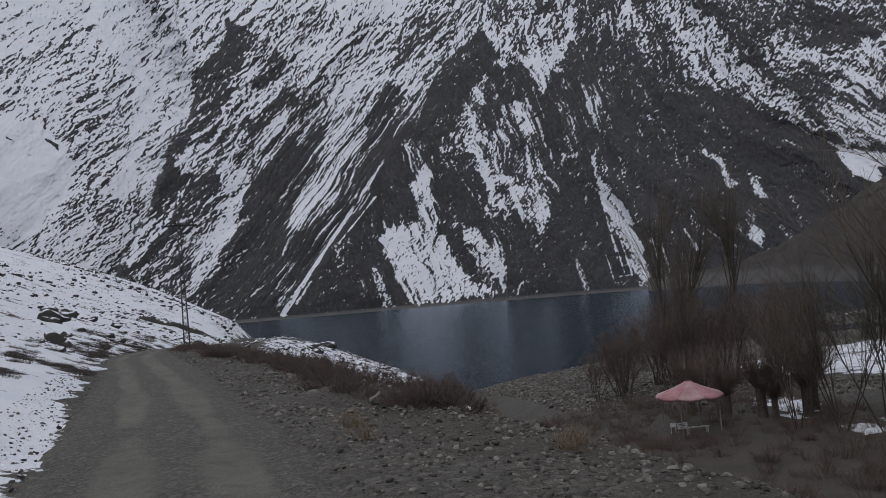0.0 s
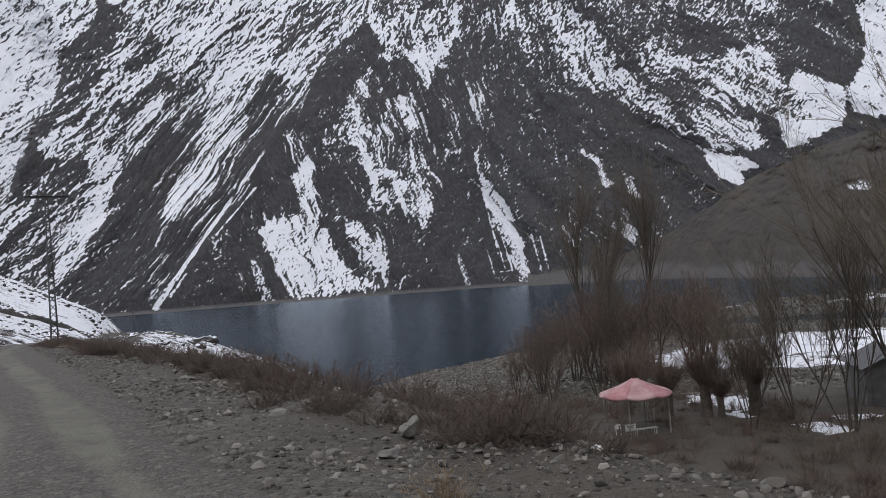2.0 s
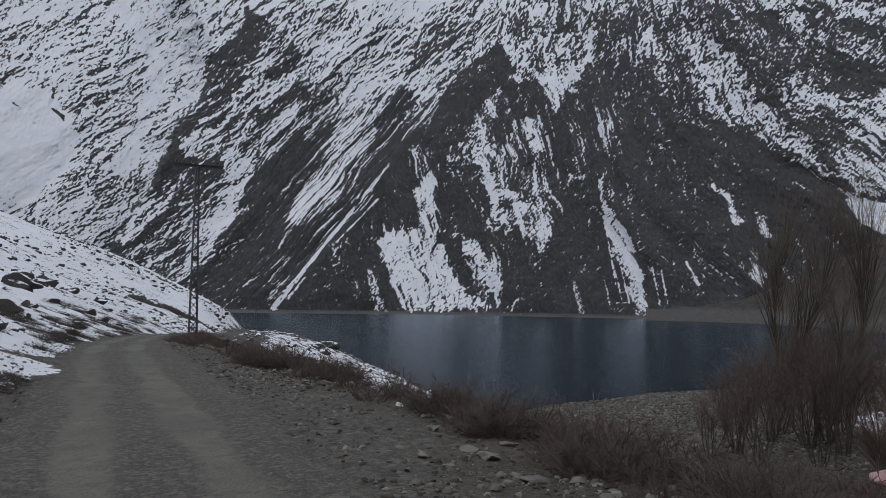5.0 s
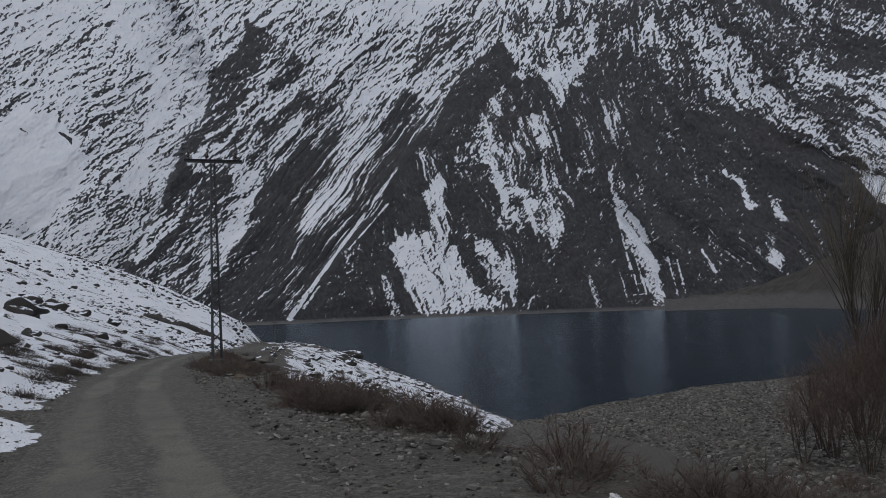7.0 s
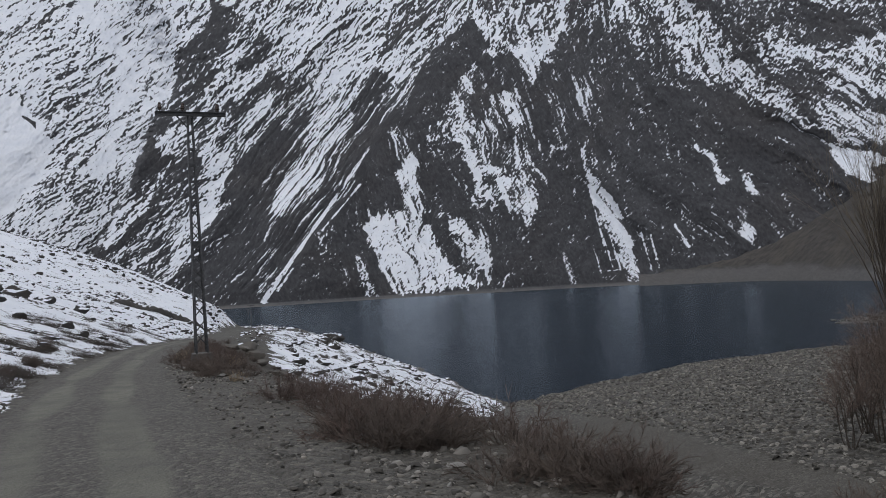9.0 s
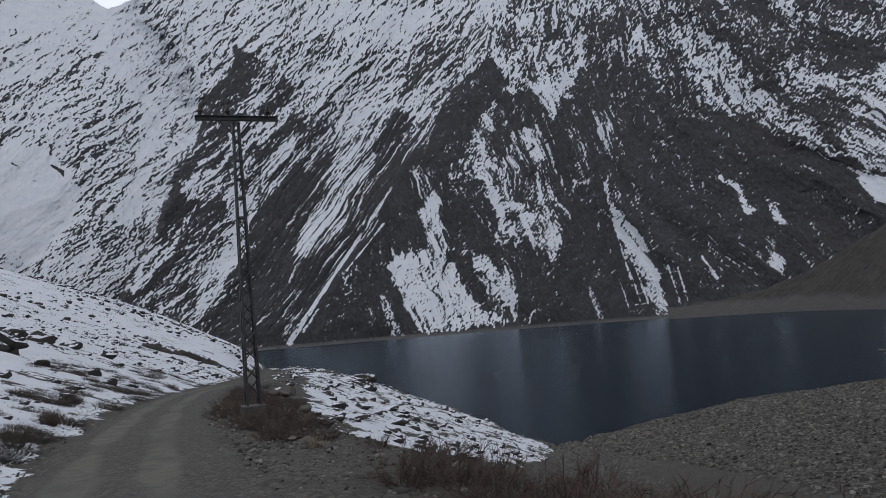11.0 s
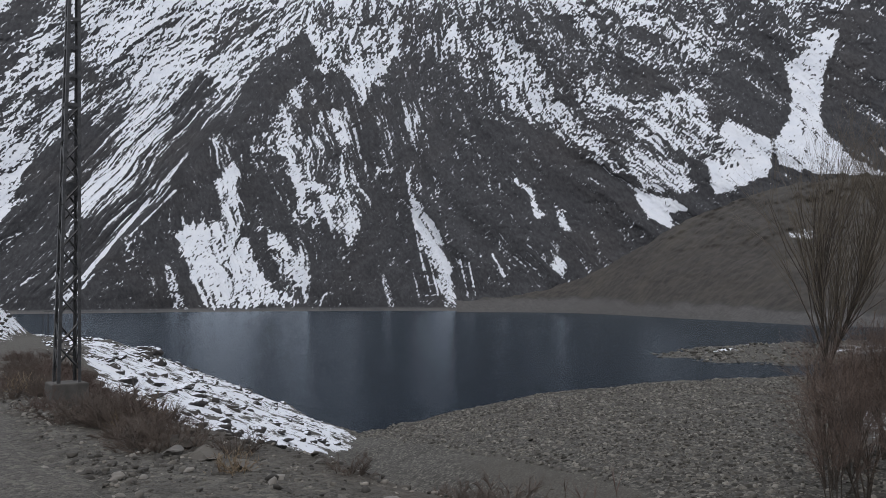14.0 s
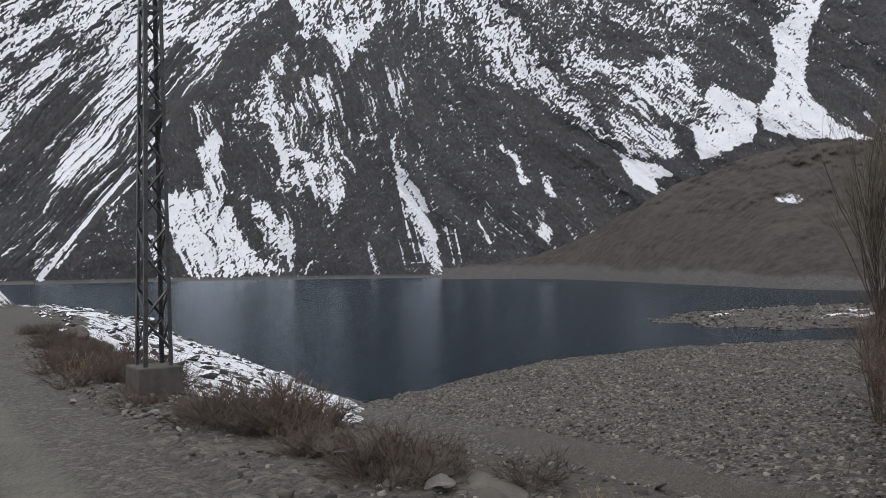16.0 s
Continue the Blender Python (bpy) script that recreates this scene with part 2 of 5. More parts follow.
def road_stuff():
    s = Stuff("packed_gravel_road", 0.85)
    pebbles, grit = s.cells(16.0), s.cells(42.0)
    patch = s.noise(0.5, 5)
    fine = s.noise(22.0, 3)
    mud = s.noise(2.2, 6, rough=0.7)
    loose = s.mix(0.5, s.ramp(pebbles.outputs["Color"], (0.15, (0.022, 0.021, 0.017)), (0.6, (0.076, 0.070, 0.059)), (0.92, (0.194, 0.180, 0.152))),
                  s.ramp(grit.outputs["Color"], (0.15, (0.027, 0.025, 0.020)), (0.85, (0.128, 0.117, 0.098))))
    packed = s.mix(fine, (0.130, 0.127, 0.099), (0.188, 0.183, 0.144))
    packed = s.mix(s.step(patch, 0.35, 0.68), packed, (0.106, 0.103, 0.082))
    packed = s.mix(0.2, packed, loose)
    s.colour(s.mix(s.step(s.math("ADD", s.value("track"), s.math("SUBTRACT", patch, 0.5)), 0.3, 0.75), loose, s.mix(s.math("MULTIPLY", s.step(mud, 0.48, 0.64), 0.5), packed, (0.066, 0.064, 0.054))))
    return s.bump(s.math("ADD", s.math("MULTIPLY", pebbles.outputs["Distance"], -0.7), s.math("MULTIPLY_ADD", grit.outputs["Distance"], -0.35, fine)), 0.9, 0.04).m


def water_stuff():
    s = Stuff("lake_water", 0.6)
    s.colour((0.010, 0.015, 0.023))
    s.b.inputs["Specular IOR Level"].default_value = 0.0
    chop = s.math("ADD", s.noise(0.5, 4), s.math("MULTIPLY", s.noise(2.3, 3), 0.3))
    ripple = s.add("ShaderNodeBump", [("Height", chop)], Strength=0.3, Distance=0.5).outputs["Normal"]
    gloss = s.add("ShaderNodeBsdfGlossy", [("Normal", ripple)], Roughness=0.17, Color=(0.82, 0.90, 0.97, 1))
    much = s.add("ShaderNodeFresnel", [("Normal", ripple)], IOR=1.33).outputs[0]
    mixed = s.add("ShaderNodeMixShader", [(0, s.math("MULTIPLY", much, 0.46)), (1, s.b.outputs[0]), (2, gloss.outputs[0])])
    out = s.t.nodes["Material Output"]
    s.t.links.new(mixed.outputs[0], out.inputs["Surface"])
    return s.m


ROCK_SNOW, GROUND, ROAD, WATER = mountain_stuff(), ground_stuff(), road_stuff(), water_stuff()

# ---- lake ----
LAKE = -18.0
bm = bmesh.new()
bmesh.ops.create_circle(bm, cap_ends=True, segments=96, radius=4200, matrix=Matrix.Translation((-8, 1200, LAKE)))
lake = tagged(part("water", bm, WATER), "dark blue mountain lake with gently rippled surface", "lake", kind="structure")

# ---- mountains: azimuth and elevation in degrees as seen from the road, and the distance from the foot line ----
EYE = (-8.0, 25.0, 2.3)

# outlines of snowfields and bare rock on the face: how much snow lies in them, how ragged the rim, corners
SNOW_MIDDLE = [
    (0.55, 0.2, [(-3.7, 8.2), (-3.0, 8.1), (-2.4, 8.5), (-1.6, 9.1), (-1.3, 7.4), (-1.1, 4.8), (-0.4, 2.9), (0.5, 1.1), (2.7, -0.2), (-1.1, -0.5), (-3.6, -0.4), (-4.7, 2.1), (-5.4, 4.3), (-4.7, 4.9), (-2.8, 5.3), (-2.5, 6.6), (-3.2, 7.6)]),
    (0.7, 0.16, [(2.9, 17.9), (4.4, 17.2), (5.2, 16.0), (7.3, 15.5), (9.3, 16.9), (8.5, 15.3), (7.4, 14.7), (6.9, 13.1), (5.9, 15.1), (4.5, 16.3)]),
    (0.25, 0.3, [(2.2, 14.0), (2.7, 13.7), (2.3, 10.7), (3.1, 8.7), (3.8, 5.3), (2.7, 5.8), (1.9, 9.6), (0.3, 11.1), (1.5, 12.1)]),
    (0.4, 0.25, [(3.6, 7.9), (5.9, 6.9), (6.6, 5.9), (6.5, 4.2), (6.0, 3.4), (4.7, 5.1), (4.2, 6.4)]),
    (0.35, 0.25, [(0.2, 5.1), (1.2, 4.5), (2.5, 3.2), (3.3, 1.5), (3.0, 0.1), (2.2, 1.1), (1.3, 2.6)]),
    (0.62, 0.16, [(9.9, 8.6), (10.1, 7.5), (11.1, 6.1), (12.2, 4.4), (12.4, 3.1), (12.9, 1.9), (13.0, 0.6), (13.3, -0.9), (12.3, -0.8), (11.8, 1.8), (10.8, 3.1), (10.2, 5.6)]),
]
SNOW_RIGHT = [
    (0.6, 0.16, [(16.4, 8.6), (17.9, 7.9), (18.6, 7.0), (19.1, 5.5), (18.6, 5.5), (18.1, 7.1), (17.1, 7.9)]),
    (0.6, 0.16, [(19.8, 6.0), (20.7, 5.8), (21.0, 4.3), (20.3, 4.4)]),
    (0.35, 0.15, [(19.4, 4.0), (20.2, 3.4), (20.7, 2.0), (20.4, 1.2), (19.7, 1.8)]),
    (0.1, 0.4, [(14.8, 17.7), (18.1, 17.3), (19.8, 14.6), (21.6, 12.2), (22.9, 10.7), (24.3, 8.2), (22.0, 9.8), (19.8, 11.8), (17.8, 12.5), (15.8, 15.0)]),
    (-0.3, 0.4, [(19.2, 18.3), (22.9, 16.8), (27.6, 12.0), (27.0, 7.3), (24.8, 8.8), (23.2, 11.9), (20.2, 14.9)]),
    (0.8, 0.15, [(25.2, 7.3), (27.0, 6.7), (27.6, 4.4), (26.1, 5.2)]),
]
SNOW_LEFT = [
    (0.3, 0.25, [(-6.2, 15.2), (-4.2, 15.5), (-5.3, 12.9), (-6.4, 9.9), (-8.4, 7.3), (-10.7, 5.1), (-11.7, 5.6), (-9.5, 10.1), (-7.9, 12.9)]),
    (0.55, 0.2, [(-16.3, 10.4), (-14.3, 10.2), (-13.9, 9.2), (-15.5, 5.1), (-17.3, 2.6), (-18.3, 1.2), (-17.9, 4.2), (-16.0, 6.3), (-15.7, 8.9)]),
    (0.7, 0.2, [(-9.6, 16.9), (-5.7, 20.1), (-0.8, 21.5), (-0.4, 20.4), (-3.4, 19.4), (-6.7, 18.2), (-8.8, 16.1)]),
    (0.35, 0.2, [(-4.2, 15.1), (-0.8, 17.5), (0.3, 16.8), (-0.6, 15.2), (-2.3, 14.0)]),
    (0.5, 0.15, [(-22.6, 3.8), (-18.4, 7.7), (-19.6, 6.1), (-21.6, 3.9)]),
    (0.4, 0.2, [(-19.0, 10.9), (-15.6, 11.7), (-16.1, 10.4), (-18.3, 9.4)]),
]
BARE_LEFT = [
    (-1.4, 0.14, [(3.1, 17.8), (0.2, 15.9), (-1.9, 12.4), (-4.0, 10.9), (-6.4, 7.2), (-8.1, 5.4), (-11.1, 1.4), (-12.0, -0.5), (-7.1, -0.9), (-5.3, 2.0), (-5.4, 4.4), (-2.6, 8.6), (-0.7, 10.2), (0.3, 12.0), (2.0, 14.0), (4.0, 15.9)]),
    (-0.95, 0.2, [(-14.0, 8.3), (-11.1, 11.7), (-10.1, 10.9), (-11.3, 6.8), (-12.3, 3.8), (-12.9, -0.7), (-17.8, 0.4), (-15.4, 4.4)]),
    (-1.8, 0.08, [(-18.9, 11.4), (-17.7, 12.4), (-18.3, 10.3), (-17.6, 9.2), (-19.0, 8.4), (-20.3, 8.2), (-19.5, 9.8)]),
    (-0.75, 0.2, [(-17.2, 15.6), (-15.3, 17.6), (-14.6, 19.4), (-12.6, 18.4), (-13.8, 17.0), (-15.0, 14.8), (-15.5, 13.2), (-17.6, 12.6), (-17.4, 14.2)]),
    (-1.1, 0.14, [(-11.5, 17.4), (-10.8, 16.6), (-12.3, 15.1), (-13.5, 15.0)]),
    (-0.7, 0.15, [(-17.7, 7.9), (-16.6, 8.6), (-18.4, 6.1), (-20.9, 4.2), (-22.2, 2.8), (-23.0, 3.8), (-21.0, 5.3), (-19.6, 6.5)]),
    (0.1, 0.2, [(-24.1, 8.2), (-20.9, 8.0), (-19.9, 6.9), (-21.8, 4.4), (-24.1, 3.9), (-24.4, 6.4)]),
    (-0.6, 0.2, [(-3.7, 15.8), (-2.2, 17.9), (-1.8, 17.4), (-2.9, 14.6), (-4.6, 10.9), (-6.8, 8.0), (-5.9, 11.0)]),
    (-0.5, 0.2, [(-14.5, 12.6), (-10.9, 14.9), (-10.0, 14.1), (-12.6, 12.3), (-13.8, 11.8)]),
]
BARE_MIDDLE = [
    (-0.55, 0.25, [(10.0, 18.5), (11.5, 17.5), (13.4, 15.4), (14.1, 13.4), (15.1, 12.5), (14.2, 9.5), (11.1, 11.6), (10.1, 13.2), (8.1, 13.9), (9.0, 16.7)]),
    (-2.0, 0.08, [(9.7, 7.8), (10.1, 4.1), (10.2, 0.1), (8.3, -0.4), (6.0, -0.8), (6.1, 2.2), (7.1, 6.0), (8.5, 7.1)]),
    (-0.75, 0.2, [(10.7, 11.6), (16.7, 12.3), (16.7, 9.0), (19.8, 7.8), (14.8, 5.1), (13.0, 3.8), (11.7, 6.6), (10.6, 9.0)]),
    (-0.7, 0.2, [(3.1, 15.6), (5.7, 15.1), (6.1, 13.2), (3.9, 12.7), (3.1, 10.2), (2.5, 10.7)]),
    (-0.7, 0.2, [(7.4, 14.7), (8.3, 14.2), (7.7, 12.0), (7.7, 8.6), (6.9, 9.8), (6.8, 12.5)]),
]
BARE_RIGHT = [
    (-1.9, 0.15, [(21.8, 8.2), (24.7, 5.8), (26.5, 3.4), (26.0, -0.8), (18.4, -0.1), (13.7, -0.8), (13.9, 3.3), (18.8, 3.0), (21.4, 4.3)]),
    (-0.7, 0.2, [(15.2, 12.1), (19.8, 11.2), (23.4, 8.5), (24.8, 6.3), (21.5, 6.4), (17.0, 8.9)]),
]
FAN = [
    (0.9, 0.12, [(35.9, 14.8), (36.9, 16.3), (38.7, 16.1), (37.4, 14.2), (36.9, 11.5), (37.3, 9.8), (38.8, 8.3), (40.6, 7.2), (36.3, 7.5), (34.3, 8.2), (34.0, 9.7), (35.1, 11.0), (35.3, 12.7), (34.9, 14.2)]),
    (0.85, 0.12, [(31.3, 11.6), (34.2, 9.7), (33.7, 7.6), (30.4, 6.5), (29.9, 8.8)]),
    (0.8, 0.12, [(25.2, 6.9), (27.6, 6.4), (28.5, 5.7), (26.1, 5.3)]),
    (0.1, 0.2, [(24.4, 10.6), (28.7, 8.5), (29.6, 6.7), (25.7, 6.8), (24.7, 9.1)]),
    (0.2, 0.2, [(22.5, 13.6), (29.6, 13.2), (31.8, 8.4), (28.9, 8.9), (25.9, 11.6)]),
    (-2.3, 0.12, [(39.2, 18.0), (44.2, 17.2), (43.8, 7.5), (40.8, 7.8), (39.3, 8.7), (37.5, 10.4), (37.3, 13.4)]),
    (-0.5, 0.2, [(31.5, 15.9), (34.9, 14.2), (35.2, 12.7), (34.1, 10.2), (31.3, 11.7), (28.9, 14.3)]),
]


def zone(az, el, value, wild, rows):
    """Sets the snow level inside each outline, with a ragged rim."""
    for level, ragged, pts in rows:
        pts = np.array(pts)
        lo, hi = np.searchsorted(az[0], (pts[:, 0].min() - 1.2, pts[:, 0].max() + 1.2))
        a, e = az[:, lo:hi], el[:, lo:hi]
        best, inside = np.full(a.shape, 1e9), np.zeros(a.shape, dtype=bool)
        for (ax, ay), (bx, by) in zip(pts, np.roll(pts, -1, axis=0)):
            dx, dy = bx - ax, by - ay
            k = np.clip(((a - ax) * dx + (e - ay) * dy) / (dx * dx + dy * dy), 0, 1)
            best = np.minimum(best, np.hypot(a - ax - k * dx, e - ay - k * dy))
            if ay != by:
                inside ^= ((e < ay) != (e < by)) & (a < ax + (e - ay) * dx / dy)
        depth = np.where(inside, best, -best) + 1.3 * ragged * wild[:, lo:hi]
        m = smooth(-0.10 - 0.5 * ragged, 0.10 + 0.5 * ragged, depth)
        value[:, lo:hi] = value[:, lo:hi] * (1 - m) + level * m


def strokes(az, el, rows):
    """How far inside tapering strokes on the mountain face each place lies, 0 to about 1."""
    total = np.zeros_like(az)
    wob = 0.2 * fbm(az * 1.1, el * 1.1, 70, 3)
    for a1, e1, a2, e2, w1, w2, amp in rows:
        dx, dy = a2 - a1, e2 - e1
        k = np.clip(((az - a1) * dx + (el - e1) * dy) / (dx * dx + dy * dy), 0, 1)
        dist = np.hypot(az - a1 - k * dx, el - e1 - k * dy)
        w = w1 + (w2 - w1) * k
        total = np.maximum(total, amp * (1 - smooth(0.65, 1.35, dist / w + wob)))
    return total


def gnoise(x, y, seed=0):
    """Gradient noise over arrays, about -1 to 1."""
    xi, yi = np.floor(x).astype(np.int64), np.floor(y).astype(np.int64)
    fx, fy = x - xi, y - yi
    rng = np.random.default_rng(seed)
    perm = rng.permutation(512)
    turn = rng.uniform(0, 2 * math.pi, 512)
    cx, cy = np.cos(turn), np.sin(turn)

    def dot(i, j):
        h = perm[(perm[(xi + i) & 511] + yi + j) & 511]
        return cx[h] * (fx - i) + cy[h] * (fy - j)
    u, v = fx ** 3 * (fx * (fx * 6 - 15) + 10), fy ** 3 * (fy * (fy * 6 - 15) + 10)
    a = dot(0, 0) * (1 - u) + dot(1, 0) * u
    b = dot(0, 1) * (1 - u) + dot(1, 1) * u
    return 1.5 * (a * (1 - v) + b * v)


def crests(x, y, seed, octaves, gain):
    """Terrain of sharp crests and rounded hollows."""
    total, amp = 0, 1.0
    for i in range(octaves):
        total = total + amp * (1 - np.abs(gnoise(x * 2.03 ** i + 7.7 * i, y * 2.03 ** i + 3.1 * i, seed + i)))
        amp *= gain
    return total


def unit(v):
    return (v - v.mean()) / v.std()


def face_point(az, el, r):
    a = np.radians(az)
    return np.stack([EYE[0] + r * np.sin(a), EYE[1] + r * np.cos(a), EYE[2] + r * np.tan(np.radians(el))], axis=-1)


def slope_distance(el, foot, k):
    return (k * foot + EYE[2] - LAKE) / np.maximum(k - np.tan(np.radians(el)), 0.12)


def main_mountain():
    cols, rows = 1360, 390
    az1 = np.linspace(-38, 47, cols)
    top = np.interp(az1, [-38, -33.3, -30, -25, -22, -18, -14.6, -11.4, -6, 0, 5, 14, 25, 36, 47], [21.7, 21.8, 22.3, 22.0, 21.9, 23.0, 24.1, 24.2, 25.7, 26.2, 26.6, 26, 25, 24, 23])
    top = top + 0.35 * fbm(az1 * 0.8, az1 * 0, 5, 5)
    foot = np.interp(az1, [-38, -18, -12, -5, 2, 8, 14, 20, 27, 47], [2000, 2000, 2000, 2000, 1950, 1800, 1500, 1480, 1500, 1600])
    # a low apron of scree runs out from the foot of the face into the water
    near = np.interp(az1, [-38, -18, -5, 2, 8, 14, 20, 27, 47], [1600, 1430, 1340, 1270, 1240, 1240, 1400, 1450, 1550])
    low = -np.degrees(np.arctan((EYE[2] - LAKE + 4) / near))
    k = np.linspace(0, 1, rows)[:, None] ** 1.08
    az = np.broadcast_to(az1, (rows, cols))
    el = low + (top - low) * k
    wide = fbm(az * 0.3, el * 0.3, 2, 3)
    wild = fbm(az * 1.3, el * 1.3, 8, 5, 0.65)
    # fall lines lean left on the near side of the main ridge and right beyond it
    ridge = np.interp(el, [-2, 0.4, 15.2, 19, 27], [-13.4, -11.6, 0.2, 2.5, 4.0])
    side = smooth(-0.9, 0.9, az - ridge + 0.6 * fbm(az * 0.6, el * 0.6, 3, 3))
    fall_l = az - 0.80 * el + 0.30 * wide
    fall_r = az + (0.40 + 0.75 * smooth(3, 24, az)) * (el - 4) + 0.6 * wide
    # the snowy massif behind, beyond the edge of the dark cliff
    edge = np.interp(el, [-2, 3, 8, 11.6, 13.8, 16, 19, 21, 27], [-25.0, -23.0, -20.3, -19.0, -17.6, -17.6, -19.0, -20.5, -24.0])
    back = smooth(0.2, -0.2, az - edge + 0.3 * wild)
    # long straight runnels on the open slopes, broken crags above and behind
    runs = (1 - back) * smooth(17, 11, el + wild) * (0.25 + 0.75 * np.maximum(smooth(0.3, -0.5, wide) * side, (1 - side) * smooth(-15, -12, az + 0.5 * wild)))
    bend = 0.20 * wild
    frayed = 0.5 * wild + fbm(fall_l * 2.2, el * 0.7, 9, 4, 0.7) * (1 - side) + fbm(fall_r * 2.2, el * 0.7, 9, 4, 0.7) * side
    steep_l = crests(fall_l * 0.75 + 0.20 * bend, el * 0.10, 101, 5, 0.72)
    steep_r = crests(fall_r * 0.65 + 0.5 * bend, el * 0.14 + bend, 111, 5, 0.70)
    run = unit(steep_l) * (1 - side) + unit(steep_r) * side

    def both(kind):
        """A relief laid along the fall lines of each side of the ridge."""
        return unit(kind(fall_l)) * (1 - side) + unit(kind(fall_r)) * side
    spurs = both(lambda f: crests(f * 0.30 + 1.6 * bend, el * 0.26 + 1.2 * bend, 121, 3, 0.62))
    broken = both(lambda f: crests(f * 0.95 + 1.4 * bend, el * 0.42 + 1.2 * bend, 125, 4, 0.70))
    ledges = both(lambda f: crests(0.75 * f + 2 * bend, el * 1.0 + 0.22 * (az - f) * side + 2 * bend, 131, 4, 0.70))
    rough = unit(spurs + 0.55 * broken + 0.45 * ledges)
    relief = run * runs + rough * (1 - runs)

    def flank(h, across, down):
        return unit(np.tanh(0.7 * unit(across * np.gradient(h, axis=1) - down * np.gradient(h, axis=0))))
    # snow lies in the hollows and on the flanks turned one way
    lee = 0.42 * flank(spurs, 1, 0.4) + 0.48 * flank(broken, 1, 0.7) + 0.45 * flank(ledges, 0.3, 1.0) - 0.30 * rough
    rill = flank(run, 1, 0)
    texture = (0.55 * rill - 0.55 * run + 0.30 * lee) * runs + lee * (1 - runs)
    patchy = fbm(fall_l * 0.55, el * 0.38, 16, 4, 0.6) * (1 - side) + fbm(fall_r * 0.55, el * 0.38, 16, 4, 0.6) * side
    value = -0.70 + 0.74 * smooth(7, 17, el + 0.8 * wide) + 0.28 * smooth(17, 23, el) + 0.27 * smooth(-4, -15, az) - 0.34 * smooth(6, 16, az) + 0.20 * wide + 0.50 * patchy
    value = value + 0.42 * smooth(1, 0.3, np.hypot((az - 4.5) / 6.5, (el - 9.0) / 7.5))
    value = value * (1 - back) + back * (0.36 + 0.55 * smooth(16.5, 20, el + wild) + 0.3 * patchy)
    basin = smooth(1.05, 0.75, np.hypot((az + 28.6 - 0.15 * (el - 9)) / 3.4, (el - 9.6) / 3.5) + 0.10 * wild)
    couloir = smooth(0.75, 0.3, np.abs(az - np.interp(el, [6, 11, 15, 16.7, 19], [-22.6, -21.3, -20.2, -21.1, -23.0])) + 0.25 * wild) * smooth(7, 9, el)
    value = value + back * (0.55 * couloir + 1.6 * basin)
    for rows_of in (BARE_LEFT, BARE_MIDDLE, BARE_RIGHT, SNOW_LEFT, SNOW_MIDDLE, SNOW_RIGHT, FAN):
        zone(az, el, value, frayed, rows_of)
    value = np.where(value < 0, 1.32, 0.92) * value - 0.08
    thin = strokes(az, el, [(-4.6, 9.7, -9.4, 3.5, 0.10, 0.14, 1.0), (-9.4, 3.5, -12.4, -0.4, 0.14, 0.22, 1.1), (-5.4, 7.2, -8.2, 4.2, 0.07, 0.06, 0.9), (-10.3, 1.7, -11.4, 0.3, 0.08, 0.10, 0.9), (-11.4, 3.5, -13.0, 1.85, 0.05, 0.07, 0.9), (-11.8, 1.8, -12.7, 0.9, 0.06, 0.06, 0.9),
                            (2.6, 10.4, 3.4, 7.4, 0.2, 0.3, 0.7), (15.6, 3.0, 16.4, 1.5, 0.08, 0.10, 1.0), (14.0, 2.4, 14.4, 0.2, 0.07, 0.08, 1.0), (11.0, 0.2, 13.0, 0.35, 0.03, 0.05, 0.75),
                            (10.2, 6.0, 10.6, 3.6, 0.05, 0.06, 0.95), (10.5, 4.5, 11.0, 1.5, 0.06, 0.05, 0.95), (10.9, 2.6, 11.4, 0.4, 0.05, 0.06, 0.9), (11.3, 2.8, 11.9, 0.2, 0.06, 0.07, 0.9), (10.2, 2.0, 10.6, 0.1, 0.04, 0.06, 0.9), (13.4, 2.6, 13.9, 0.2, 0.05, 0.07, 0.9), (8.2, 1.6, 8.7, -0.3, 0.12, 0.3, 0.75), (-5.9, 2.2, -5.2, -0.2, 0.25, 0.5, 0.6)])
    value = np.maximum(value, -1.0 + 1.5 * thin)
    value = value - 2.2 * strokes(az, el, [(-26.5, 11.9, -25.9, 11.5, 0.06, 0.12, 1.0), (-25.9, 11.5, -25.8, 11.2, 0.12, 0.05, 1.0), (-28.7, 12.0, -28.3, 11.8, 0.10, 0.07, 1.0), (-24.9, 8.0, -25.0, 7.6, 0.06, 0.06, 1.0)])
    shore = smooth(0.55, 0.25, el - low - 0.10 * wild)
    value = value + 0.74 * texture * (1 - 0.25 * back) * (1 - 0.9 * basin * back) - 2.6 * shore
    body = (18 * unit(fbm(fall_l * 0.22, el * 0.09, 13, 3)) * (1 - side) + 18 * unit(fbm(fall_r * 0.22, el * 0.09, 14, 3)) * side + 2.2 * relief) * smooth(27, 17, el) * smooth(0, 2, el - low)
    dist = slope_distance(el, foot - body + smooth(0.3 + 1.2 * smooth(10, 17, el), -0.3 - 1.2 * smooth(10, 17, el), az - edge + 0.3 * wild) * 240, 0.97)
    heel = -np.degrees(np.arctan((EYE[2] - LAKE - 3) / foot))
    over = -4 + 7 * np.clip((el - low) / (heel - low), 0, 1)
    dist = np.where(el < heel, (EYE[2] - LAKE - over) / np.tan(np.radians(np.maximum(-el, 0.05))), dist)
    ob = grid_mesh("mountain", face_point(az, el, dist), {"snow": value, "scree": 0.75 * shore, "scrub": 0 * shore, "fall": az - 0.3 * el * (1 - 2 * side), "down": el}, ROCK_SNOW)
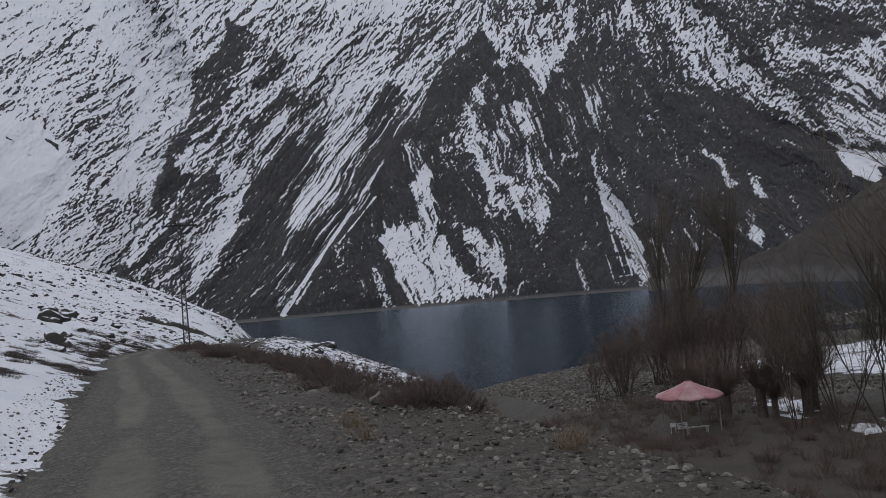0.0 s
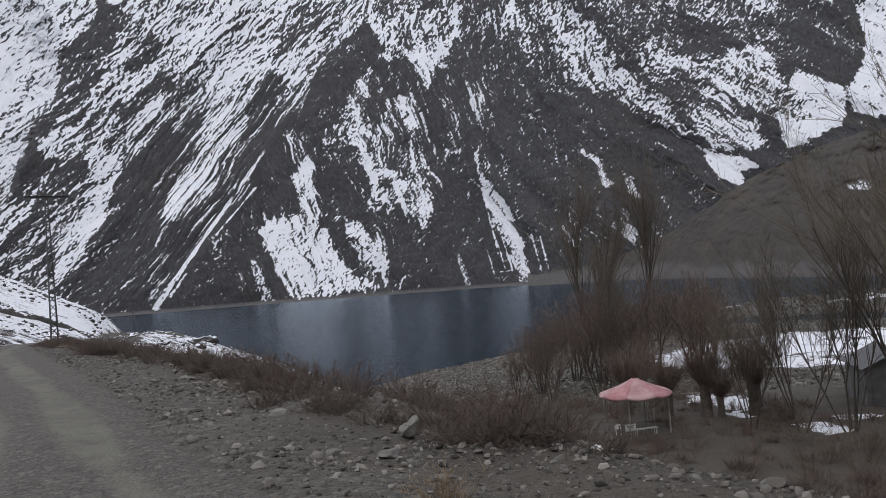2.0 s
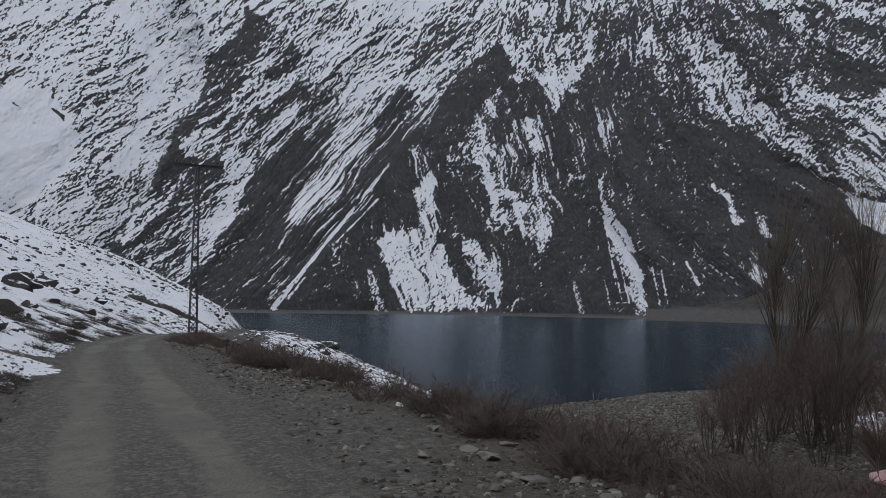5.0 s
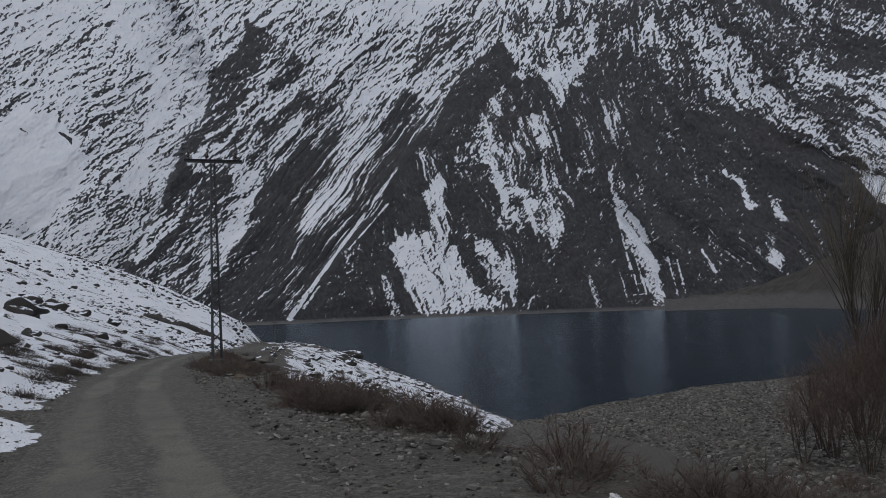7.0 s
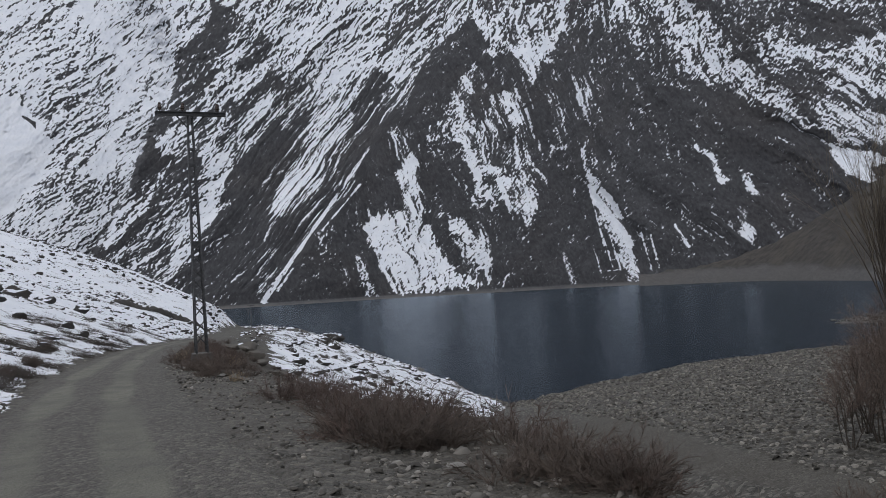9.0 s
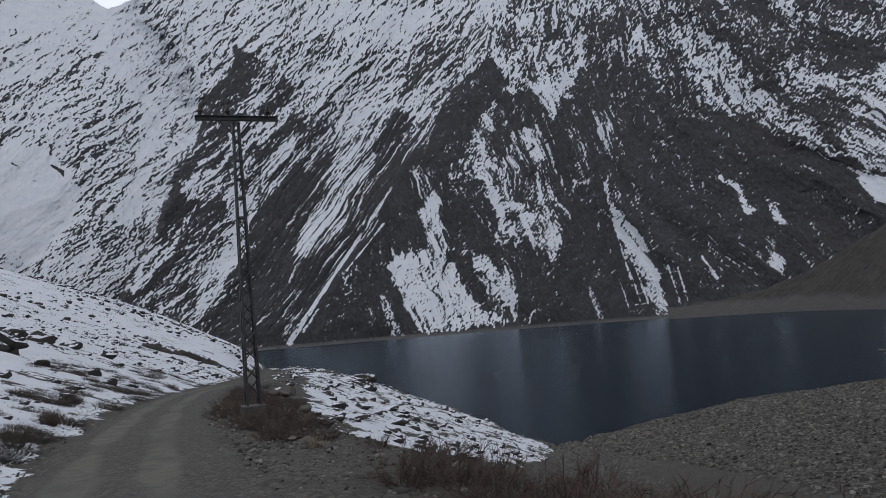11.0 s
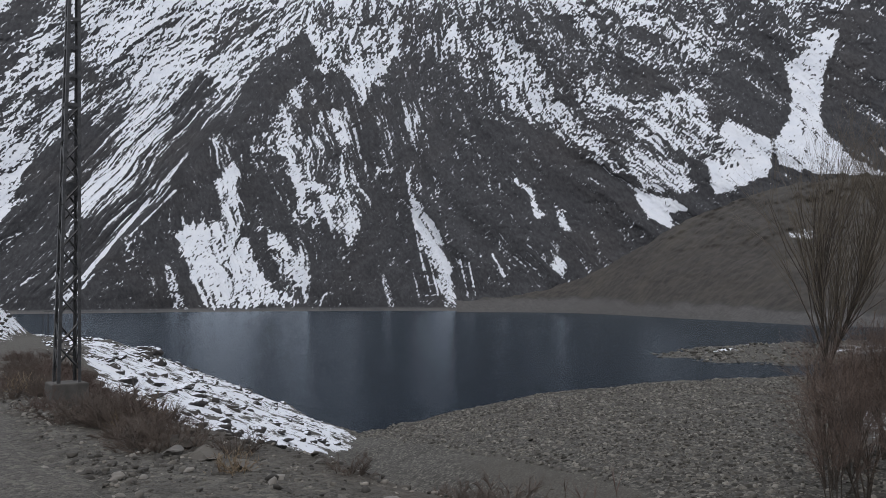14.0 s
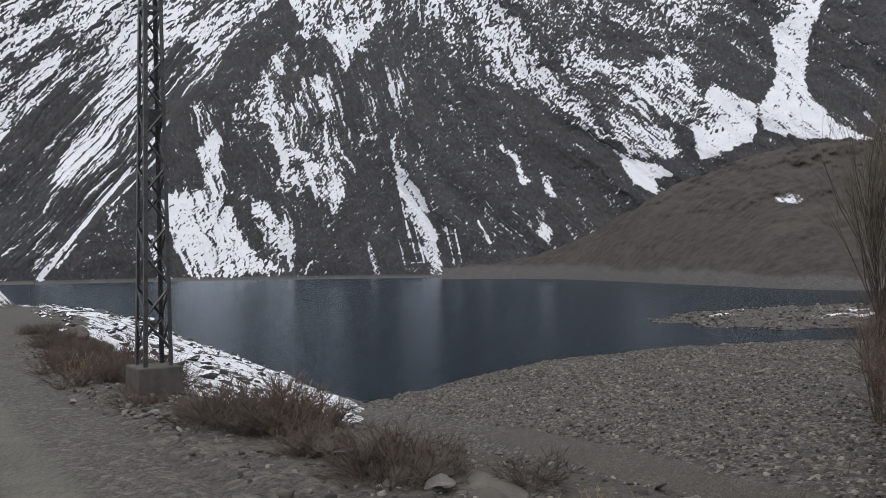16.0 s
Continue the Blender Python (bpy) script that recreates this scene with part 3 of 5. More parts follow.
    tagged(ob, "steep dark rock mountain streaked with snow gullies above the lake", "mountain", kind="structure")


def brown_hill():
    cols, rows = 560, 120
    az1 = np.linspace(13, 70, cols)
    foot = np.interp(az1, [13, 14, 20, 27, 34, 42, 70], [1240, 1230, 1120, 800, 620, 555, 480])
    soft = np.exp(-(np.arange(-30, 31) / 13.0) ** 2)
    foot = np.convolve(np.pad(foot, 30, mode="edge"), soft / soft.sum(), mode="valid")
    low = -np.degrees(np.arctan((EYE[2] - LAKE + 3) / foot))
    top = np.interp(az1, [13, 17, 20.6, 24.8, 28.6, 32, 35.6, 38, 41, 70], [-0.1, 0.0, 0.9, 3.0, 5.2, 6.4, 7.1, 7.2, 6.9, 9])
    top = np.convolve(np.pad(top, 30, mode="edge"), soft / soft.sum(), mode="valid")
    top = np.maximum(top + 0.12 * fbm(az1 * 1.2, az1 * 0, 21, 4), low + 0.03 + 0.4 * smooth(13, 18, az1))
    k = np.linspace(0, 1, rows)[:, None]
    az = np.broadcast_to(az1, (rows, cols))
    el = low + (top - low) * k
    lump = fbm(az * 0.5, el * 0.7, 22, 4)
    fine = fbm(az * 2.2, el * 3.5, 23, 4, 0.6)
    dist = slope_distance(el, foot, 0.36 * (1 + 0.05 * lump + 0.02 * fine))
    beach = smooth(1.35, 0.9, el - low + 0.25 * lump + 0.1 * fine)
    snow = -2.2 + 2.2 * smooth(1.0, 0.4, np.hypot((az - 34.9) / 1.5, (el - 3.8) / 0.6)) + 1.0 * fine
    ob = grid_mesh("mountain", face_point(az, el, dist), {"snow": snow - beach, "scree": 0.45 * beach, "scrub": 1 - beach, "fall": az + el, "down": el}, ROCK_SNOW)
    tagged(ob, "bare brown hill with a grey gravel beach at its foot", "hill", kind="structure")


def other_mountains():
    """The rest of the ring of mountains round the valley."""
    cols, rows = 240, 40
    az1 = np.linspace(47, 322, cols)
    top = 17 + 5 * fbm(az1 * 0.05, az1 * 0, 31, 4) + 4 * smooth(80, 47, az1) + 3 * smooth(290, 322, az1)
    k = np.linspace(0, 1, rows)[:, None]
    az = np.broadcast_to(az1, (rows, cols))
    el = -1 + (top + 1) * k
    crag = fbm(az * 0.4, el * 0.4, 32, 4)
    dist = slope_distance(el, 1500.0 + 0 * az, 0.9 * (1 + 0.06 * crag))
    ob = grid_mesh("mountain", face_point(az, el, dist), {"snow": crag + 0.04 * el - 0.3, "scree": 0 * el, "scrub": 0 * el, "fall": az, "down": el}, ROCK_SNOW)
    tagged(ob, "snow-streaked rock mountains closing the valley", "mountain", kind="structure")


main_mountain()
brown_hill()
other_mountains()

# ---- ground near the road ----
ROAD_Y = np.array([-140, -40, 0.7, 19, 37.5, 49, 58, 72, 89, 125, 220, 340, 450, 560, 900])
ROAD_X = np.array([54, 16.5, 1.4, -5.9, -13.2, -18.2, -21.8, -26.4, -31.0, -40, -62, -90, -113, -190, -600])
SHORE = [(-900, 640), (-330, 560), (-150, 520), (-89, 460), (-49, 328), (-21, 250), (-8.5, 198), (-3.5, 176), (-1.5, 168), (8, 178), (26, 195), (48, 204), (78, 207), (105, 197), (150, 165), (400, 150), (1500, 300)]
_yy = np.arange(-140, 900, 2.0)
_kern = np.exp(-(np.arange(-6, 7) / 3.0) ** 2)
_xx = np.interp(_yy, ROAD_Y, ROAD_X)
_xx = np.convolve(np.pad(_xx, 6, mode="reflect", reflect_type="odd"), _kern / _kern.sum(), mode="valid")


def road_x(y):
    return np.interp(y, _yy, _xx)


def road_z(y):
    return np.interp(y, [-140, 46, 58, 66, 90, 200, 330, 450, 900], [0.45, 0.45, 0.25, 0.0, -0.6, -5, -9, -13.2, -13.5])


def inland(x, y):
    """Signed distance from the shore, positive on land."""
    best, sign = np.full(x.shape, 1e9), np.zeros(x.shape)
    for (ax, ay), (bx, by) in zip(SHORE, SHORE[1:]):
        dx, dy = bx - ax, by - ay
        k = np.clip(((x - ax) * dx + (y - ay) * dy) / (dx * dx + dy * dy), 0, 1)
        px, py = x - ax - k * dx, y - ay - k * dy
        d = px * px + py * py
        off = (dy * (x - ax) - dx * (y - ay)) / math.hypot(dx, dy)
        near = (d < best - 1e-6) | ((d < best + 1e-6) & (np.abs(off) > np.abs(sign)))
        best = np.where(near, d, best)
        sign = np.where(near, off, sign)
    return np.where(sign >= 0, 1.0, -1.0) * np.sqrt(best)


def lay(x, y):
    """Across the road (right positive), along it, and inland of the shore."""
    u = (x - road_x(y)) * 0.94
    return u, inland(x, y) + 1.6 * fbm(x * 0.08, y * 0.08, 43, 3)


def ground_z(x, y):
    x, y = np.asarray(x, float), np.asarray(y, float)
    u, d = lay(x, y)
    zr = road_z(y)
    edge = np.interp(y, [0, 16, 24, 50, 55, 58, 62, 75, 110], [6.7, 6.2, 6.1, 5.2, 4.8, 4.4, 3.8, 3.6, 4.6]) + 0.3 * fbm(x * 0.25, y * 0.25, 41, 3)
    over = np.maximum(u - edge, 0)
    shelf = zr - 0.06 * np.maximum(u - 2.6, 0) - 0.72 * over * over / (over + 0.5)
    fan = LAKE + (8.6 * (1 - np.exp(-np.maximum(d, 0) / 34)) + 0.012 * np.maximum(d, 0)) * smooth(-16, 12, x)
    bank = LAKE + 0.40 * np.maximum(np.interp(y, [60, 168, 198, 250, 328, 460], [12, -2, -8.5, -21, -49, -89]) - x, 0)
    low = np.maximum(fan, np.where(y > 90, bank, fan))
    right = np.maximum(shelf, np.minimum(low, zr - 0.2))
    v = np.maximum(-u - 1.9, 0)
    hk = np.interp(y, [0, 60, 150, 350, 480], [0.34, 0.34, 0.40, 0.51, 0.57])
    hill = zr + 75 * np.tanh(hk * v / 75) + 6.3 * smooth(0.5, 8, v + 2 * fbm(x * 0.1, y * 0.1, 47, 3)) * smooth(270, 345, y)
    hill = np.minimum(hill, LAKE + 0.9 * np.maximum(d, 0) + 0.5)
    rough = smooth(2.3, 4.5, np.abs(u))
    far = smooth(60, 200, np.hypot(x + 8, y - 25))
    z = np.where(u > 0, right, hill)
    z = z + rough * (0.07 * fbm(x * 0.9, y * 0.9, 44, 4) + (0.12 + 0.5 * far) * fbm(x * 0.2, y * 0.2, 45, 4)) + smooth(-4, -12, u) * 0.35 * fbm(x * 0.35, y * 0.35, 46, 4)
    return np.where(d < 0, np.maximum(LAKE + 0.25 * d, LAKE - 12), z) - 0.05 * ((u > -1.6) & (u < 2.3))


def spaced(a, b, step, far_a, far_b, grow=1.05):
    mid = list(np.arange(a, b, step))
    lo, hi, s = [a], [b], step
    while lo[-1] > far_a:
        s *= grow
        lo.append(lo[-1] - s)
    s = step
    while hi[-1] < far_b:
        s *= grow
        hi.append(hi[-1] + s)
    return np.array(lo[:0:-1] + mid + hi)


gx, gy = spaced(-36, 12, 0.32, -1800, 1500, 1.06), spaced(-2, 74, 0.34, -1500, 640, 1.032)
GX, GY = np.meshgrid(gx, gy)
GZ = ground_z(GX, GY)
GU, GD = lay(GX, GY)
left_snow = smooth(-1.25, -2.3, GU + 0.6 * fbm(GX * 0.3, GY * 0.3, 51, 3))
drift = fbm(GX * 0.12 + GY * 0.05, GY * 0.12 - GX * 0.3, 52, 5, 0.6)
clods = fbm(GX * 0.7, GY * 0.7, 53, 4, 0.6)
bank_snow = smooth(-4, 2, GY + 3 * clods - np.interp(GX, [-22, -15, -10, -7, -5, -3], [110, 119, 126, 135, 143, 150])) * smooth(6.5, 10.5, GU) * smooth(1.0, -1.0, GX - np.interp(GY, [60, 130, 150, 172, 200], [-10, -6.5, -4, -1.5, 0]) + 1.5 * clods)
snow = -1.0 + 1.36 * left_snow + 0.34 * drift * left_snow + 0.32 * clods * left_snow
snow = np.maximum(snow, -1.0 + bank_snow * (1.18 + 0.45 * drift + 0.55 * clods) - 0.8 * smooth(1.5, 0.2, GD))
field_snow = smooth(1.0, 0.85, np.hypot((GX - 55) / 24, (GY - 100) / 24) + 0.1 * clods)
strips = ((26.4, 69.0, 1.9, 6.0), (24.6, 62.6, 0.9, 1.8), (26.2, 54.8, 1.3, 2.2), (29.5, 56.8, 1.4, 1.5))
flat_snow = sum(smooth(1.15, 0.8, np.hypot((GX - cx) / rx, (GY - cy) / ry) + 0.25 * clods) for cx, cy, rx, ry in strips)
snow = np.maximum(snow, -1.0 + np.maximum(flat_snow * 1.7, field_snow * (1.25 + 0.3 * clods)))
# gravel lay-by further down the road
lay_by = smooth(1.15, 0.85, np.hypot((GX + 51.0) / 8.5, (GY - 213) / 27) + 0.06 * clods)
snow = snow - 2.5 * lay_by
soil = smooth(3.5, 5.0, GU + 1.2 * fbm(GX * 0.35, GY * 0.35, 54, 3)) * smooth(90, 60, GU) * smooth(95, 80, GY)
soil = np.maximum(soil, smooth(2.8, 3.6, GU) * smooth(54, 60, GY) * smooth(120, 100, GY) * smooth(9, 7, GU))
soil = np.maximum(soil, smooth(5, 8, GU) * smooth(6, -2, GX - np.interp(GY, [60, 172, 200], [6, -6, -6])) * smooth(132, 120, GY))
soil = np.maximum(soil, 0.7 * smooth(-1.7, -2.6, GU))
# footpath over the flat below the road
footpath = smooth(2.0, 1.2, np.abs(GX - np.interp(GY, [60, 73, 87, 104, 130], [16, 9.7, 6.2, 4.8, 2.5])) + 0.5 * clods) * smooth(56, 60, GY) * smooth(128, 110, GY)
soil = soil * (1 - 0.9 * footpath)
cobble = smooth(6, 14, GU) * (1 - footpath) * smooth(60, 75, GY) * (1 - lay_by)
ground = grid_mesh("ground", np.stack([GX, GY, GZ], axis=-1), {"snow": snow, "soil": soil * (1 - 0.85 * cobble), "cobble": cobble}, GROUND)
tagged(ground, "stony valley ground with snow patches and dry brown soil", "ground", kind="structure")

# road: packed gravel with two worn wheel tracks
ry = np.arange(-30, 130, 0.3)
rv = np.linspace(-1.8, 2.5, 45)
RV, RY = np.meshgrid(rv, ry)
RX = road_x(RY) + RV / 0.94
wander = 0.15 + 0.25 * fbm(RY * 0.05, RY * 0, 61, 2)
rut = np.exp(-((np.abs(RV - wander) - 0.74) / 0.36) ** 2)
track = (0.22 * np.exp(-((RV - wander) / 1.25) ** 4) + 0.72 * rut) * (0.85 + 0.5 * fbm(RX * 0.4, RY * 0.25, 64, 4))
verge = smooth(1.5, 2.05, np.abs(RV - 0.35) + 0.25 * fbm(RX, RY, 63, 3))
RZ = road_z(RY) + 0.03 - 0.04 * track + 0.02 * fbm(RX * 1.2, RY * 1.2, 62, 4) - 0.10 * verge
road = grid_mesh("road", np.stack([RX, RY, RZ], axis=-1), {"track": 1.1 * track - 0.3 * verge}, ROAD)
tagged(road, "unpaved grey gravel road with worn wheel tracks", "road", kind="structure")


# ---- materials of things ----
def plain(name, dark, light, scale, roughness=0.8, metallic=0.0, bump=0.3, distance=0.02):
    s = Stuff(name, roughness, metallic).local()
    n = s.noise(scale, 5)
    r = s.add("ShaderNodeObjectInfo").outputs["Random"]
    c = s.mix(s.step(n, 0.3, 0.7), dark, light)
    c = s.mix(s.math("MULTIPLY", r, 0.35), c, tuple(0.5 * v for v in dark))
    s.colour(c)
    return s.bump(n, bump, distance).m


STEEL = plain("weathered_galvanised_steel", (0.060, 0.062, 0.066), (0.115, 0.115, 0.115), 9.0, 0.5, 0.55, 0.15, 0.004)
CONCRETE = plain("rough_concrete", (0.075, 0.070, 0.064), (0.125, 0.118, 0.108), 4.0, 0.9, 0, 0.5, 0.03)
PORCELAIN = plain("brown_porcelain", (0.03, 0.018, 0.014), (0.05, 0.03, 0.022), 5.0, 0.2)
CANVAS = plain("faded_red_canvas", (0.35, 0.145, 0.155), (0.52, 0.29, 0.30), 1.6, 0.85, 0, 0.2, 0.02)
CANVAS_PALE = plain("bleached_red_canvas", (0.38, 0.20, 0.205), (0.58, 0.39, 0.39), 1.6, 0.85)
PAINTED = plain("pale_painted_wood", (0.35, 0.34, 0.32), (0.55, 0.53, 0.50), 3.0, 0.7)
PIPE = plain("pale_steel_pipe", (0.22, 0.21, 0.20), (0.34, 0.33, 0.31), 6.0, 0.5, 0.3)
# tree bark and twig tones lightened to stand in for a veil of haze
BARK = plain("grey_brown_bark", (0.050, 0.041, 0.034), (0.110, 0.090, 0.073), 6.0, 0.9, 0, 0.6, 0.03)
TWIG = plain("reddish_brown_twigs", (0.105, 0.076, 0.062), (0.200, 0.145, 0.116), 1.2, 0.85)
POPLAR_TWIG = plain("grey_brown_twigs", (0.105, 0.088, 0.066), (0.185, 0.153, 0.114), 0.8, 0.85)
RUSSET = plain("russet_twigs", (0.070, 0.048, 0.040), (0.140, 0.098, 0.080), 1.2, 0.85)
DRY = plain("dry_brown_stems", (0.072, 0.056, 0.047), (0.145, 0.114, 0.093), 1.5, 0.9)
STRAW = plain("straw_coloured_stems", (0.17, 0.125, 0.08), (0.28, 0.215, 0.145), 2.0, 0.9)
BRUSH = plain("dark_brush_stems", (0.040, 0.033, 0.028), (0.085, 0.070, 0.057), 1.5, 0.9)
WALL = plain("grey_mud_plaster", (0.095, 0.092, 0.090), (0.160, 0.155, 0.150), 1.5, 0.95, 0, 0.4, 0.05)
ROOFING = plain("grey_sheet_roof", (0.065, 0.066, 0.070), (0.11, 0.11, 0.112), 2.0, 0.6)
DOORWOOD = plain("dark_wood", (0.02, 0.016, 0.013), (0.04, 0.032, 0.026), 6.0, 0.8)
HULL = plain("white_boat_paint", (0.65, 0.65, 0.65), (0.80, 0.80, 0.80), 1.0, 0.5)


def stone_stuff(name, tones, loose, capped=False):
    """Stones that differ in tone, one from the other; capped ones carry snow on top."""
    s = Stuff(name, 0.88)
    g = s.add("ShaderNodeNewGeometry").outputs["Random Per Island"] if loose else s.add("ShaderNodeObjectInfo").outputs["Random"]
    tone = s.ramp(g, *[(i / (len(tones) - 1), t) for i, t in enumerate(tones)])
    n = s.noise(5.0, 5)
    c = s.mix(s.step(n, 0.3, 0.75), tone, s.mix(0.5, tone, (0.05, 0.046, 0.042)))
    if capped:
        up = s.add("ShaderNodeSeparateXYZ", [("Vector", s.add("ShaderNodeNewGeometry").outputs["Normal"])]).outputs["Z"]
        up = s.math("ADD", up, s.math("MULTIPLY_ADD", s.noise(0.9, 5, rough=0.7), 1.5, -0.75))
        c = s.mix(s.step(up, 0.74, 0.84), c, SNOW_SHADE)
    s.colour(c)
    return s.bump(n, 0.5, 0.03).m


PEBBLE = stone_stuff("grey_pebbles", [(0.027, 0.025, 0.021), (0.068, 0.062, 0.052), (0.125, 0.113, 0.097), (0.312, 0.285, 0.244)], True)
RUBBLE = stone_stuff("pale_rubble", [(0.040, 0.037, 0.032), (0.10, 0.092, 0.080), (0.165, 0.152, 0.132), (0.30, 0.28, 0.25)], True)
COBBLE = stone_stuff("grey_cobbles", [(0.036, 0.033, 0.028), (0.085, 0.079, 0.068), (0.155, 0.144, 0.124), (0.30, 0.283, 0.245)], True)
ROCK = stone_stuff("dark_boulders", [(0.026, 0.024, 0.023), (0.05, 0.045, 0.041), (0.075, 0.066, 0.058)], True, True)
ROCK_ONE = stone_stuff("dark_boulder", [(0.030, 0.028, 0.026), (0.055, 0.049, 0.044)], False, True)
ROCK_BAND = stone_stuff("dark_rock_band", [(0.032, 0.029, 0.026), (0.060, 0.053, 0.046)], False)
SLAB = stone_stuff("brown_grey_slab", [(0.085, 0.075, 0.062), (0.13, 0.118, 0.10)], False)
EARTH = stone_stuff("brown_earth", [(0.045, 0.038, 0.031), (0.080, 0.066, 0.053)], False)
PALE_ROCK = stone_stuff("pale_grey_rock", [(0.14, 0.132, 0.12), (0.22, 0.21, 0.19)], False)


# ---- steel lattice pole on its concrete block ----
def lattice_pole():
    root = new("power_pole")
    tagged(root, "weathered steel lattice power pole on a concrete block", "power pole")
    bm = bmesh.new()
    box(bm, pose(0, 0, -0.05), (0.72, 0.70, 1.0), 0.03)
    for v in bm.verts:
        v.co += 0.02 * noise.noise_vector(v.co * 3)
    part("concrete_base", bm, CONCRETE, root, "rough grey concrete base block")
    z0, z1, h0, h1 = 0.44, 9.45, 0.235, 0.115

    def half(z):
        return h0 + (h1 - h0) * (z - z0) / (z1 - z0)
    for sx, sy in ((-1, -1), (1, -1), (1, 1), (-1, 1)):
        bm = bmesh.new()
        angle_bar(bm, (sx * h0, sy * h0, z0), (sx * h1, sy * h1, z1), 0.064, 0.011, (sx, sy, 0))
        part("leg", bm, STEEL, root)
    corners = [(-1, -1), (1, -1), (1, 1), (-1, 1)]
    z, i = z0 + 0.25, 0
    while z < 6.2:
        zn = z + 1.9 * half(z) + 0.1
        for f in range(4):
            (ax, ay), (bx, by) = corners[f], corners[(f + 1) % 4]
            ha, hb = half(z), half(zn)
            out = Vector((ax + bx, ay + by, 0))
            bm = bmesh.new()
            if (i + f) % 2:
                angle_bar(bm, (ax * ha, ay * ha, z), (bx * hb, by * hb, zn), 0.032, 0.006, out)
            else:
                angle_bar(bm, (bx * ha, by * ha, z), (ax * hb, ay * hb, zn), 0.032, 0.006, out)
            if i == 0:
                angle_bar(bm, (bx * ha, by * ha, z + 0.01), (ax * hb, ay * hb, zn), 0.035, 0.006, out)
            part("brace", bm, STEEL, root)
        z, i = zn, i + 1
    while z < z1 - 0.1:
        for f in range(4):
            (ax, ay), (bx, by) = corners[f], corners[(f + 1) % 4]
            ha = half(z)
            bm = bmesh.new()
            mid = (Vector((ax, ay, 0)) + Vector((bx, by, 0))) * ha / 2
            along = Vector((bx - ax, by - ay, 0)).normalized()
            size = (2 * ha, 0.012, 0.07) if abs(along.x) > 0.5 else (0.012, 2 * ha, 0.07)
            box(bm, Matrix.Translation((mid.x, mid.y, z)), size)
            part("batten", bm, STEEL, root)
        z += 0.62
    bm = bmesh.new()
    box(bm, pose(0, 0, 4.55), (0.34, 0.02, 0.28), 0.004)
    part("splice_plate", bm, STEEL, root)
    bm = bmesh.new()
    box(bm, pose(0.02, -0.2, 9.52), (2.6, 0.10, 0.15), 0.008)
    box(bm, pose(0.02, -0.235, 9.585), (2.6, 0.17, 0.018))
    box(bm, pose(0.02, -0.235, 9.455), (2.6, 0.17, 0.018))
    part("crossarm", bm, STEEL, root, "rolled steel channel crossarm")
    for sx in (-1, 1):
        bm = bmesh.new()
        angle_bar(bm, (sx * 0.11, -0.13, 9.02), (sx * 0.5, -0.18, 9.46), 0.04, 0.007, (0, -1, 0))
        part("arm_brace", bm, STEEL, root)
    for x in (-1.1, -0.27, 1.0):
        bm = bmesh.new()
        beam(bm, (x, -0.2, 9.59), (x, -0.2, 9.70), 0.016)
        for zz, r in ((9.70, 0.09), (9.77, 0.11), (9.84, 0.08)):
            bmesh.ops.create_cone(bm, cap_ends=True, segments=14, radius1=r, radius2=r * 0.62, depth=0.075, matrix=pose(x, -0.2, zz))
        bmesh.ops.create_uvsphere(bm, u_segments=10, v_segments=6, radius=0.06, matrix=pose(x, -0.2, 9.90))
        part("insulator", bm, PORCELAIN, root, "dark porcelain pin insulator")
    return root


pole = lattice_pole()
pole.matrix_world = pose(-19.92, 63.46, 0.02, 0, 0, 24)


def far_pole():
    root = new("power_pole")
    tagged(root, "slim steel power pole standing among the roadside rocks", "power pole", "poles along the road")
    for sx, sy in ((-1, -1), (1, -1), (1, 1), (-1, 1)):
        bm = bmesh.new()
        beam(bm, (sx * 0.25, sy * 0.25, -0.6), (sx * 0.12, sy * 0.12, 9), 0.06, 4)
        part("leg", bm, STEEL, root)
    for i in range(11):
        bm = bmesh.new()
        s = 1 if i % 2 else -1
        for yy in (-0.18, 0.18):
            beam(bm, (s * 0.2, yy, 0.4 + i * 0.78), (-s * 0.2, yy, 1.15 + i * 0.78), 0.03, 4)
        part("brace", bm, STEEL, root)
    bm = bmesh.new()
    box(bm, pose(0, 0, 9.05), (2.4, 0.12, 0.16), 0.01)
    part("crossarm", bm, STEEL, root)
    return root


def on_ground(x, y, sink=0.0):
    return float(ground_z(np.array([x]), np.array([y]))[0]) - sink


fp = far_pole()
fp.matrix_world = pose(-84, 345, on_ground(-84, 345), 0, 0, 20)
copy_thing(fp, pose(-104, 425, on_ground(-104, 425), 0, 0, 15))


